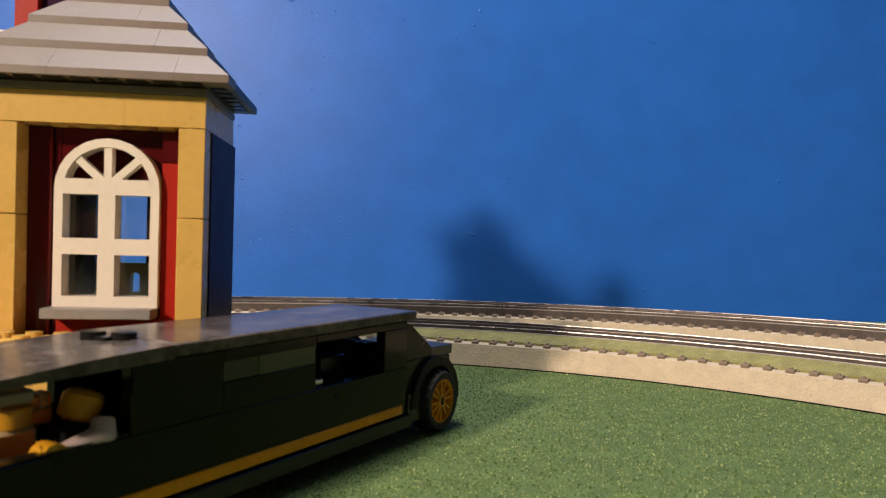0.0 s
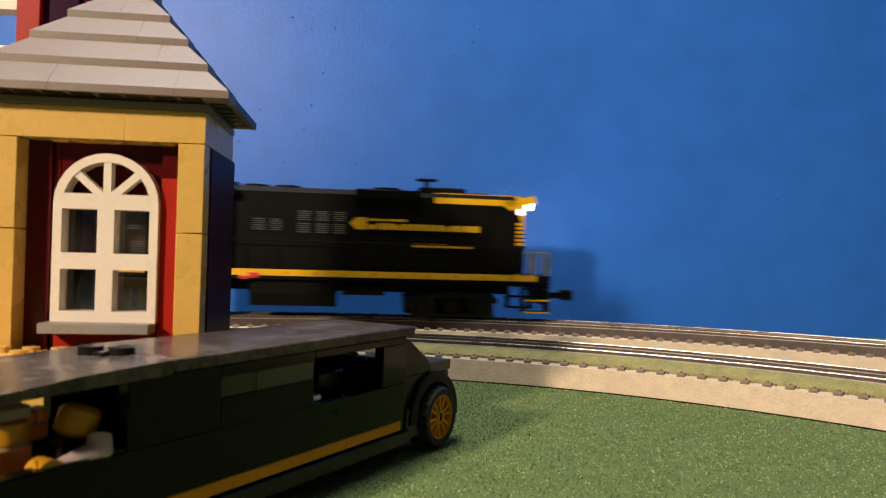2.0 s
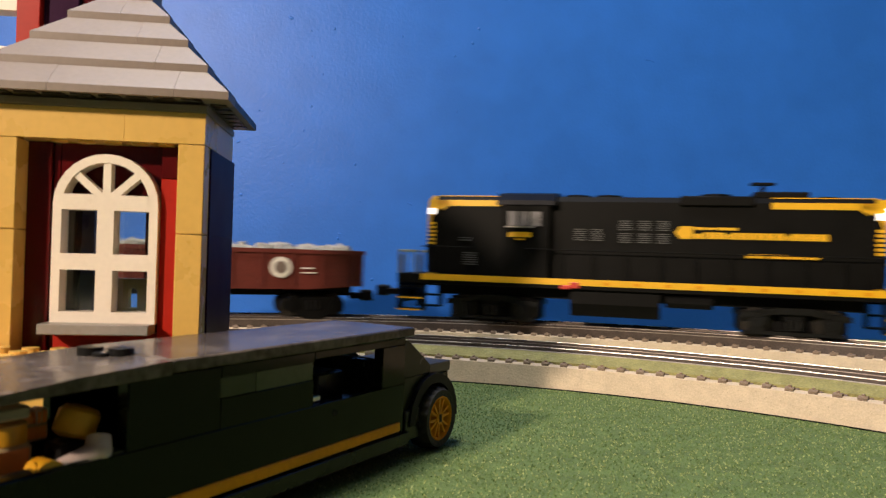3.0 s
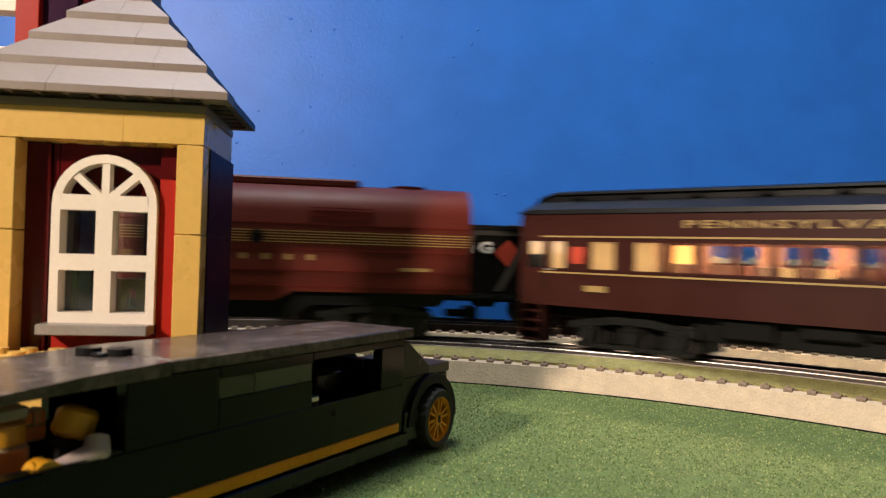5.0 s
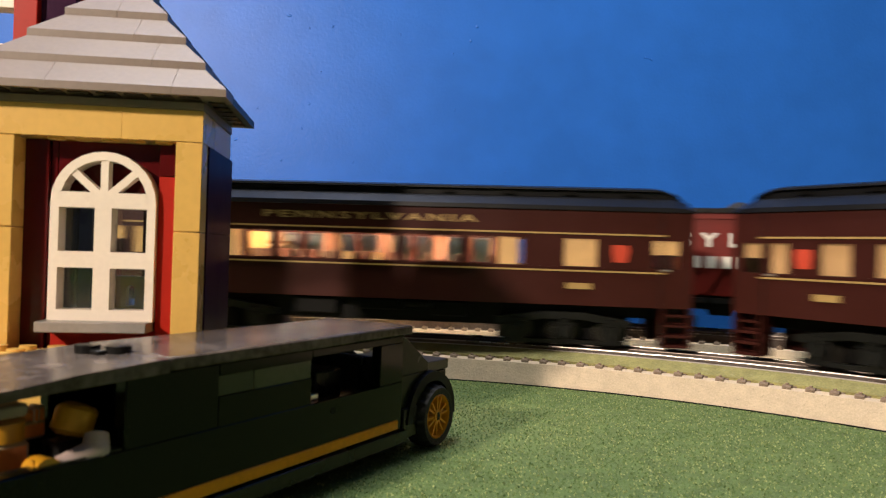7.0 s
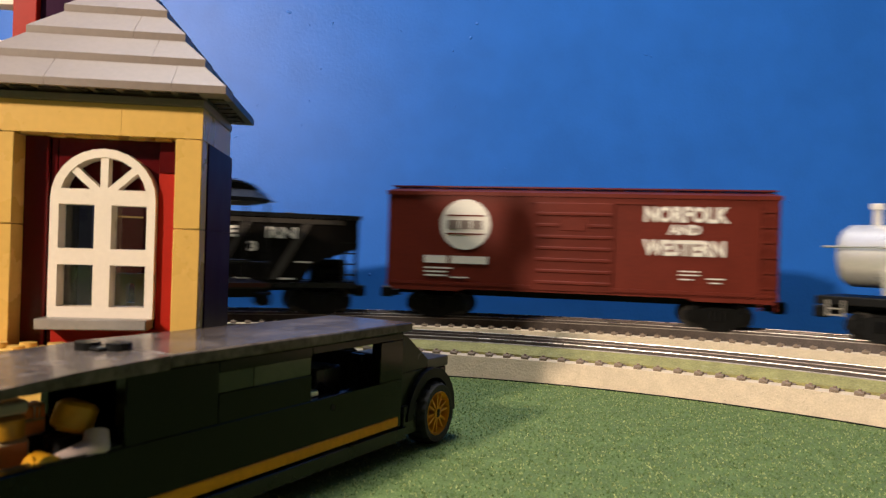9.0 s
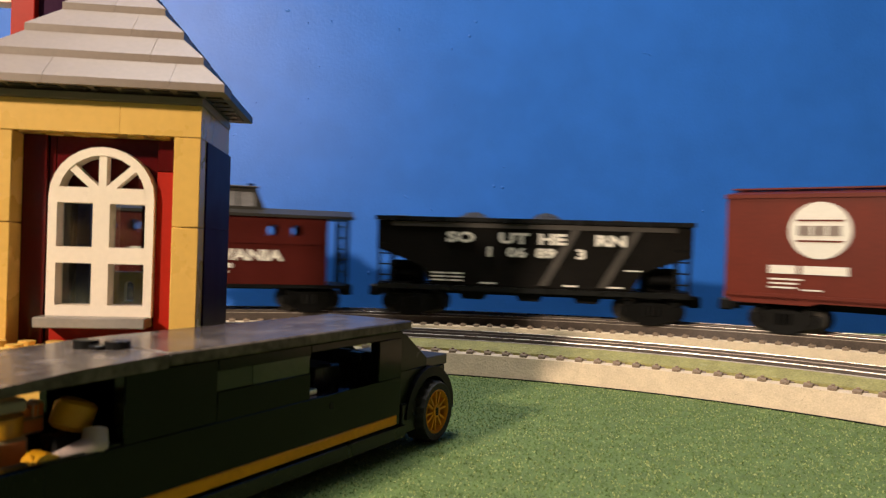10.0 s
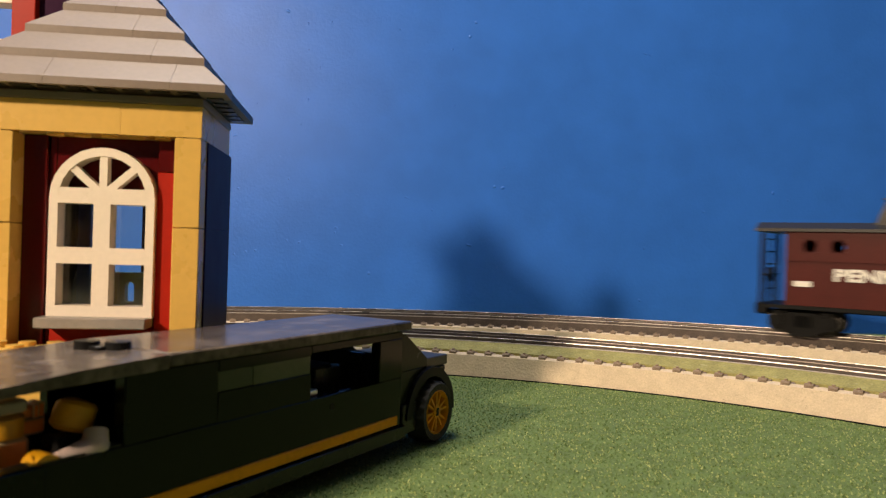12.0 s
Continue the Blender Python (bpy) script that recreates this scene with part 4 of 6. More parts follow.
    if first:
        bm = cyl(bmesh.new(), (-0.0845, y + 0.0004, 0.0735), (-0.0845, y - 0.0002, 0.0735), 0.0200, 36)
        em = part("emblem", bm, M_LETTER, c, "white round emblem")
        bm = bmesh.new()
        for z in (0.0660, 0.0805):
            box(bm, -0.0995, -0.0695, y - 0.0006, y - 0.0001, z - 0.0006, z + 0.0006)
        part("emblem_bar", bm, M_BOX, c)
        bars("emblem_mark", c, [(-0.0985 + 0.0096 * k, -0.0905 + 0.0096 * k, 0.0698, 0.0768) for k in range(3)], y - 0.0003, M_GREY)
        lettering("lettering", "NORFOLK", c, 0.0815, 0.0795, 0.0108, y, M_LETTER, 0.83)
        lettering("lettering", "AND", c, 0.0815, 0.0700, 0.0070, y, M_LETTER, 1.05)
        lettering("lettering", "WESTERN", c, 0.0815, 0.0545, 0.0108, y, M_LETTER, 0.84)
        bars("car_number", c, [(-0.1170, -0.0985, 0.0425, 0.0485), (-0.0955, -0.0660, 0.0425, 0.0485)], y, M_LETTER)
        bars("small_print", c, [(-0.1165, -0.0945, 0.0380, 0.0392), (-0.1165, -0.0980, 0.0350, 0.0362), (-0.1165, -0.0985, 0.0320, 0.0332), (-0.0955, -0.0820, 0.0310, 0.0320)], y, M_LETTER)
        bars("small_print", c, [(0.0780, 0.0930, 0.0420, 0.0430), (0.0780, 0.0930, 0.0393, 0.0403), (0.0780, 0.0880, 0.0360, 0.0370), (0.0980, 0.1100, 0.0370, 0.0380), (0.1000, 0.1080, 0.0340, 0.0350)], y, M_LETTER)
    else:
        lettering("lettering", "PENNSYLVANIA", c, 0.0, 0.0640, 0.0105, -W - 0.0026, M_LETTER, 1.5)
        bars("car_number", c, [(-0.026 + 0.0095 * i, -0.0195 + 0.0095 * i, 0.0500, 0.0580) for i in range(6)], -W - 0.0030, M_LETTER)
    for s in (-1, 1):
        truck(c, s * 0.108)
        coupler(c, s * (L - 0.004), s, 0.0165, 0.012)
    return c


def build_hopper(words):
    red = words == "penn"
    c = thing("hopper_car", "red toy hopper car with spaced white lettering" if red else "black toy coal hopper car with white lettering", "toy train car", "freight train cars")
    L, W, zt = (0.144, 0.030, 0.0905) if red else (0.1215, 0.030, 0.0765)
    M_HOP, M_HOPRIB = (M_HOPRED, M_HOPRED) if red else (M_HOPBLACK, M_HOPDUST)
    bm = bmesh.new()
    prof = [(-L, zt), (L, zt), (L, zt - 0.018), (L - 0.004, zt - 0.018), (L - 0.032, 0.0370), (L - 0.040, 0.0280), (-L + 0.040, 0.0280), (-L + 0.032, 0.0370), (-L + 0.004, zt - 0.018), (-L, zt - 0.018)]
    if not red:
        prof = [(-L, zt), (L, zt), (L, zt - 0.025), (L - 0.006, zt - 0.027), (L - 0.036, 0.0390), (L - 0.044, 0.0245), (-L + 0.044, 0.0245), (-L + 0.036, 0.0390), (-L + 0.006, zt - 0.027), (-L, zt - 0.025)]
    prism(bm, prof, "y", -W, W)
    part("body", bm, M_HOP, c, smooth=False)
    bm = bmesh.new()
    for s in (-1, 1):
        y0, y1 = sorted((s * W, s * (W + 0.0022)))
        box(bm, -L - 0.001, L + 0.001, y0, y1, zt - 0.0022, zt + 0.0012)
        box(bm, -L, L, y0, y1, *((0.0225, 0.0262) if red else (0.0200, 0.0240)))
    box(bm, -L - 0.0015, -L + 0.0015, -W - 0.002, W + 0.002, zt - 0.0022, zt + 0.0012)
    box(bm, L - 0.0015, L + 0.0015, -W - 0.002, W + 0.002, zt - 0.0022, zt + 0.0012)
    part("top_rail", bm, M_BLACK, c, smooth=False)
    for s in (-1, 1):
        y0, y1 = sorted((s * W, s * (W + 0.0014)))
        part("side_band", bx(-L + 0.012, L - 0.012, y0, y1, zt - 0.0066, zt - 0.0030), M_HOPRIB, c, "dusty side band")
        for xa, xb in (((0.012, -0.016), (0.066, 0.034)) if red else ((0.031, 0.007), (0.077, 0.052))):
            bm = bmesh.new()
            prism(bm, [(xa, zt - 0.0068), (xa + 0.007, zt - 0.0068), (xb + 0.007, 0.0290 if red else 0.0262), (xb, 0.0290 if red else 0.0262)], "y", y0, y1)
            part("diagonal_rib", bm, M_HOPRIB if xa > 0 else M_HOP, c, smooth=False)
    for s in (-1, 1):
        bm = bmesh.new()
        for xp, top in ((L - 0.0015, zt - 0.017), (L - 0.012, zt - 0.020)):
            part("end_post", bx(s * xp - 0.0011, s * xp + 0.0011, W - 0.003, W - 0.001, 0.0200, top), M_BLACK, c)
            box(bm, s * xp - 0.0011, s * xp + 0.0011, -W + 0.001, -W + 0.003, 0.0200, top)
        for i in range(4):
            x0, x1 = sorted((s * (L - 0.013), s * (L - 0.001)))
            box(bm, x0, x1, -W, -W + 0.0012, 0.030 + i * 0.0085, 0.0312 + i * 0.0085)
        part("end_ladder", bm, M_BLACK, c, "black end ladder", smooth=False)
        x0, x1 = sorted((s * (L - 0.034), s * (L - 0.006)))
        part("end_brace", bx(x0, x1, -0.0110, 0.0110, 0.0240, 0.0420, bev=0.0008), M_FRAME, c, "black brake gear under the slope")
        part("brake_cylinder", cyl(bmesh.new(), (s * (L - 0.030), -0.0180, 0.0330), (s * (L - 0.012), -0.0180, 0.0330), 0.0042, 14), M_FRAME, c)
    bm = bmesh.new()
    box(bm, -L, L, -0.010, 0.010, 0.0165, 0.0240, 0.0005)
    for s in (-1, 1):
        x0, x1 = sorted((s * (L - 0.026), s * L))
        box(bm, x0, x1, -W + 0.002, W - 0.002, 0.0225, 0.0250)
    for x in (-0.045, 0.0, 0.045):
        prism(bm, [(x - 0.018, 0.0300), (x + 0.018, 0.0300), (x + 0.008, 0.0130), (x - 0.008, 0.0130)], "y", -0.020, 0.020)
    part("underframe", bm, M_FRAME, c, smooth=False)
    bm = bmesh.new()
    rnd = random.Random(3)
    g = bmesh.ops.create_grid(bm, x_segments=90, y_segments=18, size=1, matrix=Matrix.Diagonal((L - 0.003, W - 0.001, 1, 1)))
    for v in bm.verts:
        x = v.co.x
        hump = 0.0085 * (0.75 + 0.35 * math.sin(x * 31 + 2)) * max(0, math.cos((x + 0.048) * 2 * math.pi / 0.060)) ** 0.8
        v.co.z = zt - 0.0012 + hump * max(0, 1 - (v.co.y / W) ** 2) + 0.0018 * noise.noise(Vector((x * 260, v.co.y * 260, 1)))
    part("coal", bm, M_COAL, c, "heaped coal load", smooth=False)
    y = -W - 0.0004
    if words == "south":
        for wd, x in (("SO", -0.0545), ("UT", -0.0130), ("HE", 0.0165), ("RN", 0.0610)):
            lettering("lettering", wd, c, x, 0.0585, 0.0078, -W - 0.0016, M_LETTER, 1.55)
        for wd, x in (("1", -0.0315), ("06", -0.0105), ("89", 0.0120), ("3", 0.0390)):
            lettering("lettering", wd, c, x, 0.0480, 0.0070, -W - 0.0016, M_LETTER, 1.5)
        for k in range(3):
            for x0, x1 in ((-0.0775, -0.0650), (-0.0630, -0.0520)):
                bars("small_print", c, [(x0, x1, 0.0275 + k * 0.0028, 0.0287 + k * 0.0028)], y, M_LETTER)
        for x0, x1, z0, z1 in ((-0.0385, -0.0260, 0.0262, 0.0275), (0.0260, 0.0365, 0.0262, 0.0275), (0.0600, 0.0710, 0.0262, 0.0275), (0.0720, 0.0840, 0.0395, 0.0405)):
            bars("small_print", c, [(x0, x1, z0, z1)], -W - 0.0020, M_LETTER)
    elif red:
        for i, wd in enumerate("PENNSYLVANIA"):
            lettering("lettering", wd, c, -0.0965 + i * 0.0175, 0.0640, 0.0092, -W - 0.0016, M_LETTER, 1.25)
        for i in range(6):
            bars("car_number", c, [(-0.033 + 0.011 * i, -0.0255 + 0.011 * i, 0.0480, 0.0565)], -W - 0.0016, M_LETTER)
    else:
        for i, wd in enumerate("READING"):
            lettering("lettering", wd, c, -0.049 + i * 0.0157, 0.0560, 0.0085, y, M_LETTER, 1.3)
        bm = bmesh.new()
        prism(bm, [(0.052, 0.0560), (0.063, 0.0450), (0.074, 0.0560), (0.063, 0.0670)], "y", y - 0.0002, y + 0.0003)
        part("emblem", bm, M_KEY, c, "red diamond emblem", smooth=False)
        for i in range(5):
            bars("car_number", c, [(-0.050 + 0.008 * i, -0.0445 + 0.008 * i, 0.0385, 0.0445)], y, M_LETTER)
    for s in (-1, 1):
        truck(c, s * (L - 0.028))
        coupler(c, s * (L - 0.004), s, 0.0165, 0.012)
    return c


def build_gondola():
    c = thing("gondola_car", "oxide red toy gondola loaded with grey stone", "toy train car", "freight train cars")
    L, W, zb, zt = 0.151, 0.031, 0.0225, 0.0530
    for s in (-1, 1):
        y0, y1 = sorted((s * W, s * (W - 0.0022)))
        bm = bmesh.new()
        prism(bm, [(-L, zt), (L, zt), (L, zb + 0.003), (L - 0.045, zb), (-L + 0.045, zb), (-L, zb + 0.003)], "y", y0, y1)
        ya, yb = sorted((s * W, s * (W + 0.0016)))
        box(bm, -L - 0.001, L + 0.001, ya, yb, zt - 0.0025, zt + 0.0008)
        for i in range(13):
            x = -L + 0.008 + i * (2 * L - 0.016) / 12
            box(bm, x - 0.0011, x + 0.0011, ya, yb, zb + 0.003, zt - 0.002)
        part("side", bm, M_GOND, c, "ribbed oxide red side", smooth=False)
        x0, x1 = sorted((s * L, s * (L - 0.0022)))
        part("end", bx(x0, x1, -W + 0.002, W - 0.002, zb + 0.003, zt), M_GOND, c)
    part("floor", bx(-L + 0.002, L - 0.002, -W + 0.002, W - 0.002, zb + 0.003, zb + 0.006), M_GOND, c)
    rnd = random.Random(11)
    bm = bmesh.new()
    for i in range(290):
        r = rnd.uniform(0.0030, 0.0064)
        g = bmesh.ops.create_icosphere(bm, subdivisions=1, radius=r, matrix=pose(rnd.uniform(-L + 0.007, L - 0.007), rnd.uniform(-W + 0.006, W - 0.006), zt - 0.002 + rnd.uniform(-0.002, 0.0032), rnd.uniform(0, 180), rnd.uniform(0, 180), 0) @ Matrix.Diagonal((1.2, 0.9, 0.75, 1)))
        for v in g["verts"]:
            v.co += Vector((rnd.uniform(-1, 1), rnd.uniform(-1, 1), rnd.uniform(-1, 1))) * r * 0.22
    box(bm, -L + 0.003, L - 0.003, -W + 0.003, W - 0.003, zb + 0.006, zt - 0.003)
    tagged(part("stone_load", bm, M_STONE, c, "loose grey stones", smooth=False), kind="stuff")
    part("underframe", bx(-L + 0.004, L - 0.004, -0.010, 0.010, 0.0165, zb + 0.003, bev=0.0005), M_FRAME, c)
    y = -W - 0.0020
    bm = cyl(bmesh.new(), (0.0850, y + 0.0006, 0.0395), (0.0850, y - 0.0002, 0.0395), 0.0082, 28)
    part("emblem", bm, M_LETTER, c, "white round emblem")
    bm = cyl(bmesh.new(), (0.0850, y - 0.0002, 0.0395), (0.0850, y - 0.0006, 0.0395), 0.0048, 24)
    part("emblem_core", bm, M_GREY, c)
    bars("small_print", c, [(0.1010, 0.1105, 0.0385, 0.0397), (0.1010, 0.1125, 0.0350, 0.0360)], y, M_LETTER)
    bm = bmesh.new()
    ladder(bm, L - 0.006, zb + 0.002, zt - 0.001, 0.009, -W - 0.0016, 4)
    part("ladder", bm, M_GOND, c, smooth=False)
    for s in (-1, 1):
        truck(c, s * 0.113)
        coupler(c, s * (L - 0.004), s, 0.0165, 0.016)
    return c


def build_tank():
    c = thing("tank_car", "silver toy tank car with domed top on black frame", "toy train car", "freight train cars")
    L, R, zc = 0.143, 0.0225, 0.0580
    bm = bmesh.new()
    n = 36
    prof = [(-L, 0.0), (-L + 0.0005, R * 0.55), (-L + 0.003, R * 0.85), (-L + 0.008, R)]
    prof = prof + [(-x, r) for x, r in prof[::-1]]
    rows = []
    for x, r in prof:
        rows.append([bm.verts.new((x, max(r, 0.0004) * math.cos(2 * math.pi * i / n), zc + max(r, 0.0004) * math.sin(2 * math.pi * i / n))) for i in range(n)])
    for p, q in zip(rows, rows[1:]):
        for i in range(n):
            bm.faces.new((p[i], p[(i + 1) % n], q[(i + 1) % n], q[i]))
    part("tank", bm, M_TANK, c, "brushed silver tank")
    for x in (-0.045, 0.0, 0.045, 0.09):
        part("band", cyl(bmesh.new(), (x - 0.0012, 0, zc), (x + 0.0012, 0, zc), R + 0.0005, n), M_TANK, c)
    bm = bmesh.new()
    cyl(bm, (-0.090, 0, zc + 0.018), (-0.090, 0, zc + 0.0345), 0.0110, 24)
    cyl(bm, (-0.090, 0, zc + 0.0345), (-0.090, 0, zc + 0.0370), 0.0122, 24, r2=0.009)
    cyl(bm, (-0.090, 0, zc + 0.0370), (-0.090, 0, zc + 0.0385), 0.005, 16)
    part("dome", bm, M_TANK, c, "silver filling dome")
    bm = bmesh.new()
    for x in (-0.120, -0.117):
        cyl(bm, (x, -0.004, zc + 0.022), (x, -0.004, zc + 0.036), 0.0014, 10)
    box(bm, -0.123, -0.114, -0.006, -0.002, zc + 0.033, zc + 0.0375, 0.0006)
    part("valve", bm, M_TANK, c, "silver safety valve")
    bm = bmesh.new()
    for s in (-1, 1):
        cyl(bm, (-L - 0.004, s * (R + 0.004), zc + 0.006), (L + 0.004, s * (R + 0.004), zc + 0.006), 0.0008, 8)
        for i in range(7):
            x = -L + 0.008 + i * (2 * L - 0.016) / 6
            cyl(bm, (x, s * (R - 0.001), zc + 0.006), (x, s * (R + 0.004), zc + 0.006), 0.0006, 6)
    part("handrail", bm, M_STEEL, c, "bright wire handrail")
    bm = bmesh.new()
    for x in (-0.100, 0.100):
        prism(bm, [(-0.020, 0.0310), (0.020, 0.0310), (0.024, 0.0480), (-0.024, 0.0480)], "x", x - 0.010, x + 0.010)
    part("saddle", bm, M_TANK, c, "silver tank saddle", smooth=False)
    bm = bmesh.new()
    box(bm, -0.151, 0.151, -0.028, 0.028, 0.0230, 0.0290, 0.0006)
    box(bm, -0.151, 0.151, -0.010, 0.010, 0.0165, 0.0231, 0.0006)
    part("underframe", bm, M_FRAME, c, "black running board frame", smooth=False)
    for s in (-1, 1):
        bm = bmesh.new()
        for dx in (0, 0.010):
            x = s * (0.142 - dx)
            box(bm, x - 0.0008, x + 0.0008, -0.030, -0.0285, 0.0150, 0.0265)
        x0, x1 = sorted((s * 0.142, s * 0.132))
        for z in (0.0155, 0.0200):
            box(bm, x0, x1, -0.031, -0.0285, z, z + 0.001)
        part("step", bm, M_STEEL, c, "bright metal end step", smooth=False)
    bars("small_print", c, [(-0.048, -0.020, 0.0560, 0.0585), (-0.048, -0.024, 0.0515, 0.0535)], -R - 0.0002, M_DGREY)
    bars("emblem", c, [(-0.082, -0.074, 0.052, 0.061)], -R - 0.0001, M_DGREY)
    for s in (-1, 1):
        truck(c, s * 0.108)
        coupler(c, s * 0.142, s, 0.0165, 0.013)
    return c


def build_caboose():
    c = thing("caboose", "dark red toy caboose with black cupola and round windows", "toy train car", "freight train cars")
    L, W, zb, zt = 0.0895, 0.030, 0.0215, 0.0760
    ports = (-0.0735, -0.0555, 0.0465, 0.0650)
    r = 0.0048
    zp = 0.0645
    for s in (-1, 1):
        y0, y1 = sorted((s * W, s * (W - 0.002)))
        bm = bmesh.new()
        box(bm, -L, L, y0, y1, zb, zp - r)
        box(bm, -L, L, y0, y1, zp + r, zt)
        xs = [-L]
        for p in ports:
            xs += [p - r, p + r]
        xs.append(L)
        for i in range(0, len(xs), 2):
            box(bm, xs[i], xs[i + 1], y0, y1, zp - r, zp + r)
        for p in ports:
            n = 20
            for i in range(n):
                a, b = 2 * math.pi * i / n, 2 * math.pi * (i + 1) / n
                def sq(t):
                    k = r / max(abs(math.cos(t)), abs(math.sin(t)))
                    return (p + k * math.cos(t), zp + k * math.sin(t))
                def ci(t):
                    return (p + r * 0.93 * math.cos(t), zp + r * 0.93 * math.sin(t))
                prism(bm, [sq(a), sq(b), ci(b), ci(a)], "y", y0, y1)
        ya, yb = sorted((s * W, s * (W + 0.0009)))
        box(bm, -L, L, ya, yb, 0.0535, 0.0547)
        part("side", bm, M_COACH2, c, "dark red body side with round windows", smooth=False)
        x0, x1 = sorted((s * L, s * (L - 0.002)))
        part("end_wall", bx(x0, x1, -W + 0.002, W - 0.002, zb, zt), M_COACH2, c)
    part("floor", bx(-0.108, 0.108, -W, W, 0.0186, 0.0213), M_FRAME, c)
    bm = bmesh.new()
    for x0, x1 in ((-0.050, -0.036), (0.02, 0.034)):
        box(bm, x0, x1, 0.004, 0.012, 0.0214, 0.070, 0.001)
    part("inner_fitting", bm, M_FRAME, c)
    bm = bmesh.new()
    prism(bm, [(-W - 0.0022, zt - 0.0012), (-W - 0.0022, zt + 0.001), (-0.02, zt + 0.0058), (0, zt + 0.0066), (0.02, zt + 0.0058), (W + 0.0022, zt + 0.001), (W + 0.0022, zt - 0.0012)], "x", -0.1105, 0.1105)
    part("roof", bm, M_HOPROOF, c, "dark olive grey roof", smooth=False)
    cup = part("cupola", bmesh.new(), M_HOPROOF, c)
    cw = 0.024
    z0, z1 = zt + 0.002, 0.0970
    bm = bmesh.new()
    prism(bm, [(-0.0335, z0), (0.0395, z0), (0.0330, z1), (-0.0270, z1)], "y", -cw + 0.0016, cw - 0.0016)
    part("cupola_core", bm, M_BLACK, cup, smooth=False)
    bm = bmesh.new()
    for s in (-1, 1):
        ya, yb = sorted((s * cw, s * (cw - 0.0014)))
        prism(bm, [(-0.0340, z0), (0.0400, z0), (0.0395, z0 + 0.0045), (-0.0335, z0 + 0.0045)], "y", ya, yb)
        prism(bm, [(-0.0285, z1 - 0.003), (0.0345, z1 - 0.003), (0.0335, z1), (-0.0275, z1)], "y", ya, yb)
        for a in ((-0.0335, -0.0285, -0.0285, -0.0240), (-0.0115, -0.0115, 0.0075, 0.0075), (0.0345, 0.0300, 0.0395, 0.0340)):
            prism(bm, [(a[0], z0 + 0.004), (a[2], z0 + 0.004), (a[3], z1 - 0.0025), (a[1], z1 - 0.0025)], "y", ya, yb)
    box(bm, -0.0290, 0.0350, -cw - 0.0016, cw + 0.0016, z1, z1 + 0.0018, 0.0005)
    part("cupola_frame", bm, M_HOPROOF, cup, smooth=False)
    for x0, x1 in ((-0.0262, -0.0120), (0.0080, 0.0185), (0.0200, 0.0320)):
        part("pane", bx(x0, x1, -cw + 0.0002, -cw + 0.0012, z0 + 0.0046, z1 - 0.0031), M_CUPPANE, cup, "dusky cupola window")
    part("chimney", cyl(bmesh.new(), (0.030, 0.008, z1), (0.030, 0.008, z1 + 0.006), 0.0025, 12), M_BLACK, cup)
    for s in (-1, 1):
        bm = bmesh.new()
        for y in (-W + 0.001, W - 0.003):
            box(bm, s * 0.1062 - 0.0013, s * 0.1062 + 0.0013, y, y + 0.002, 0.0213, zt + 0.001)
        for y in (-0.012, 0.012):
            box(bm, s * 0.1062 - 0.0006, s * 0.1062 + 0.0006, y, y + 0.0012, 0.0213, zt + 0.001)
        for i in range(5):
            z = 0.031 + i * 0.0095
            box(bm, s * 0.1062 - 0.0006, s * 0.1062 + 0.0006, -0.012, 0.0125, z, z + 0.0012)
        cyl(bm, (s * 0.1000, -0.024, 0.0430), (s * 0.1020, -0.024, 0.0430), 0.0055, 14)
        cyl(bm, (s * 0.1010, -0.024, 0.0213), (s * 0.1010, -0.024, 0.0430), 0.0008, 6)
        box(bm, s * 0.1062 - 0.0008, s * 0.1062 + 0.0008, -W, W, 0.0420, 0.0432)
        part("end_railing", bm, M_FRAME, c, "black end railing and brake wheel", smooth=False)
    y = -W - 0.0004
    lettering("lettering", "PENNSYLVANIA", c, -0.0020, 0.0405, 0.0080, y, M_LETTER, 1.38)
    bars("car_number", c, [(-0.0175 + 0.0058 * i, -0.0130 + 0.0058 * i, 0.0340, 0.0377) for i in range(6)], y, M_LETTER)
    bars("small_print", c, [(-0.0130, 0.0130, 0.0303, 0.0315)], y, M_LETTER)
    bars("small_print", c, [(-0.0835, -0.0720, 0.0352, 0.0392)], y, M_LETTER)
    bm = bmesh.new()
    prism(bm, [(-0.0055, 0.0618), (0.0055, 0.0618), (0.0076, 0.0690), (0.0060, 0.0724), (-0.0060, 0.0724), (-0.0076, 0.0690)], "y", y - 0.0002, y + 0.0003)
    part("emblem", bm, M_LETTER, c, "white edged red keystone", smooth=False)
    bm = bmesh.new()
    prism(bm, [(-0.0044, 0.0628), (0.0044, 0.0628), (0.0064, 0.0688), (0.0052, 0.0714), (-0.0052, 0.0714), (-0.0064, 0.0688)], "y", y - 0.0005, y - 0.0002)
    part("emblem_core", bm, M_KEY, c, smooth=False)
    for s in (-1, 1):
        truck(c, s * 0.078, base=0.032)
        coupler(c, s * 0.104, s, 0.0165, 0.007)
    part("underframe", bx(-0.100, 0.100, -0.008, 0.008, 0.0165, 0.0214), M_FRAME, c)
    return c


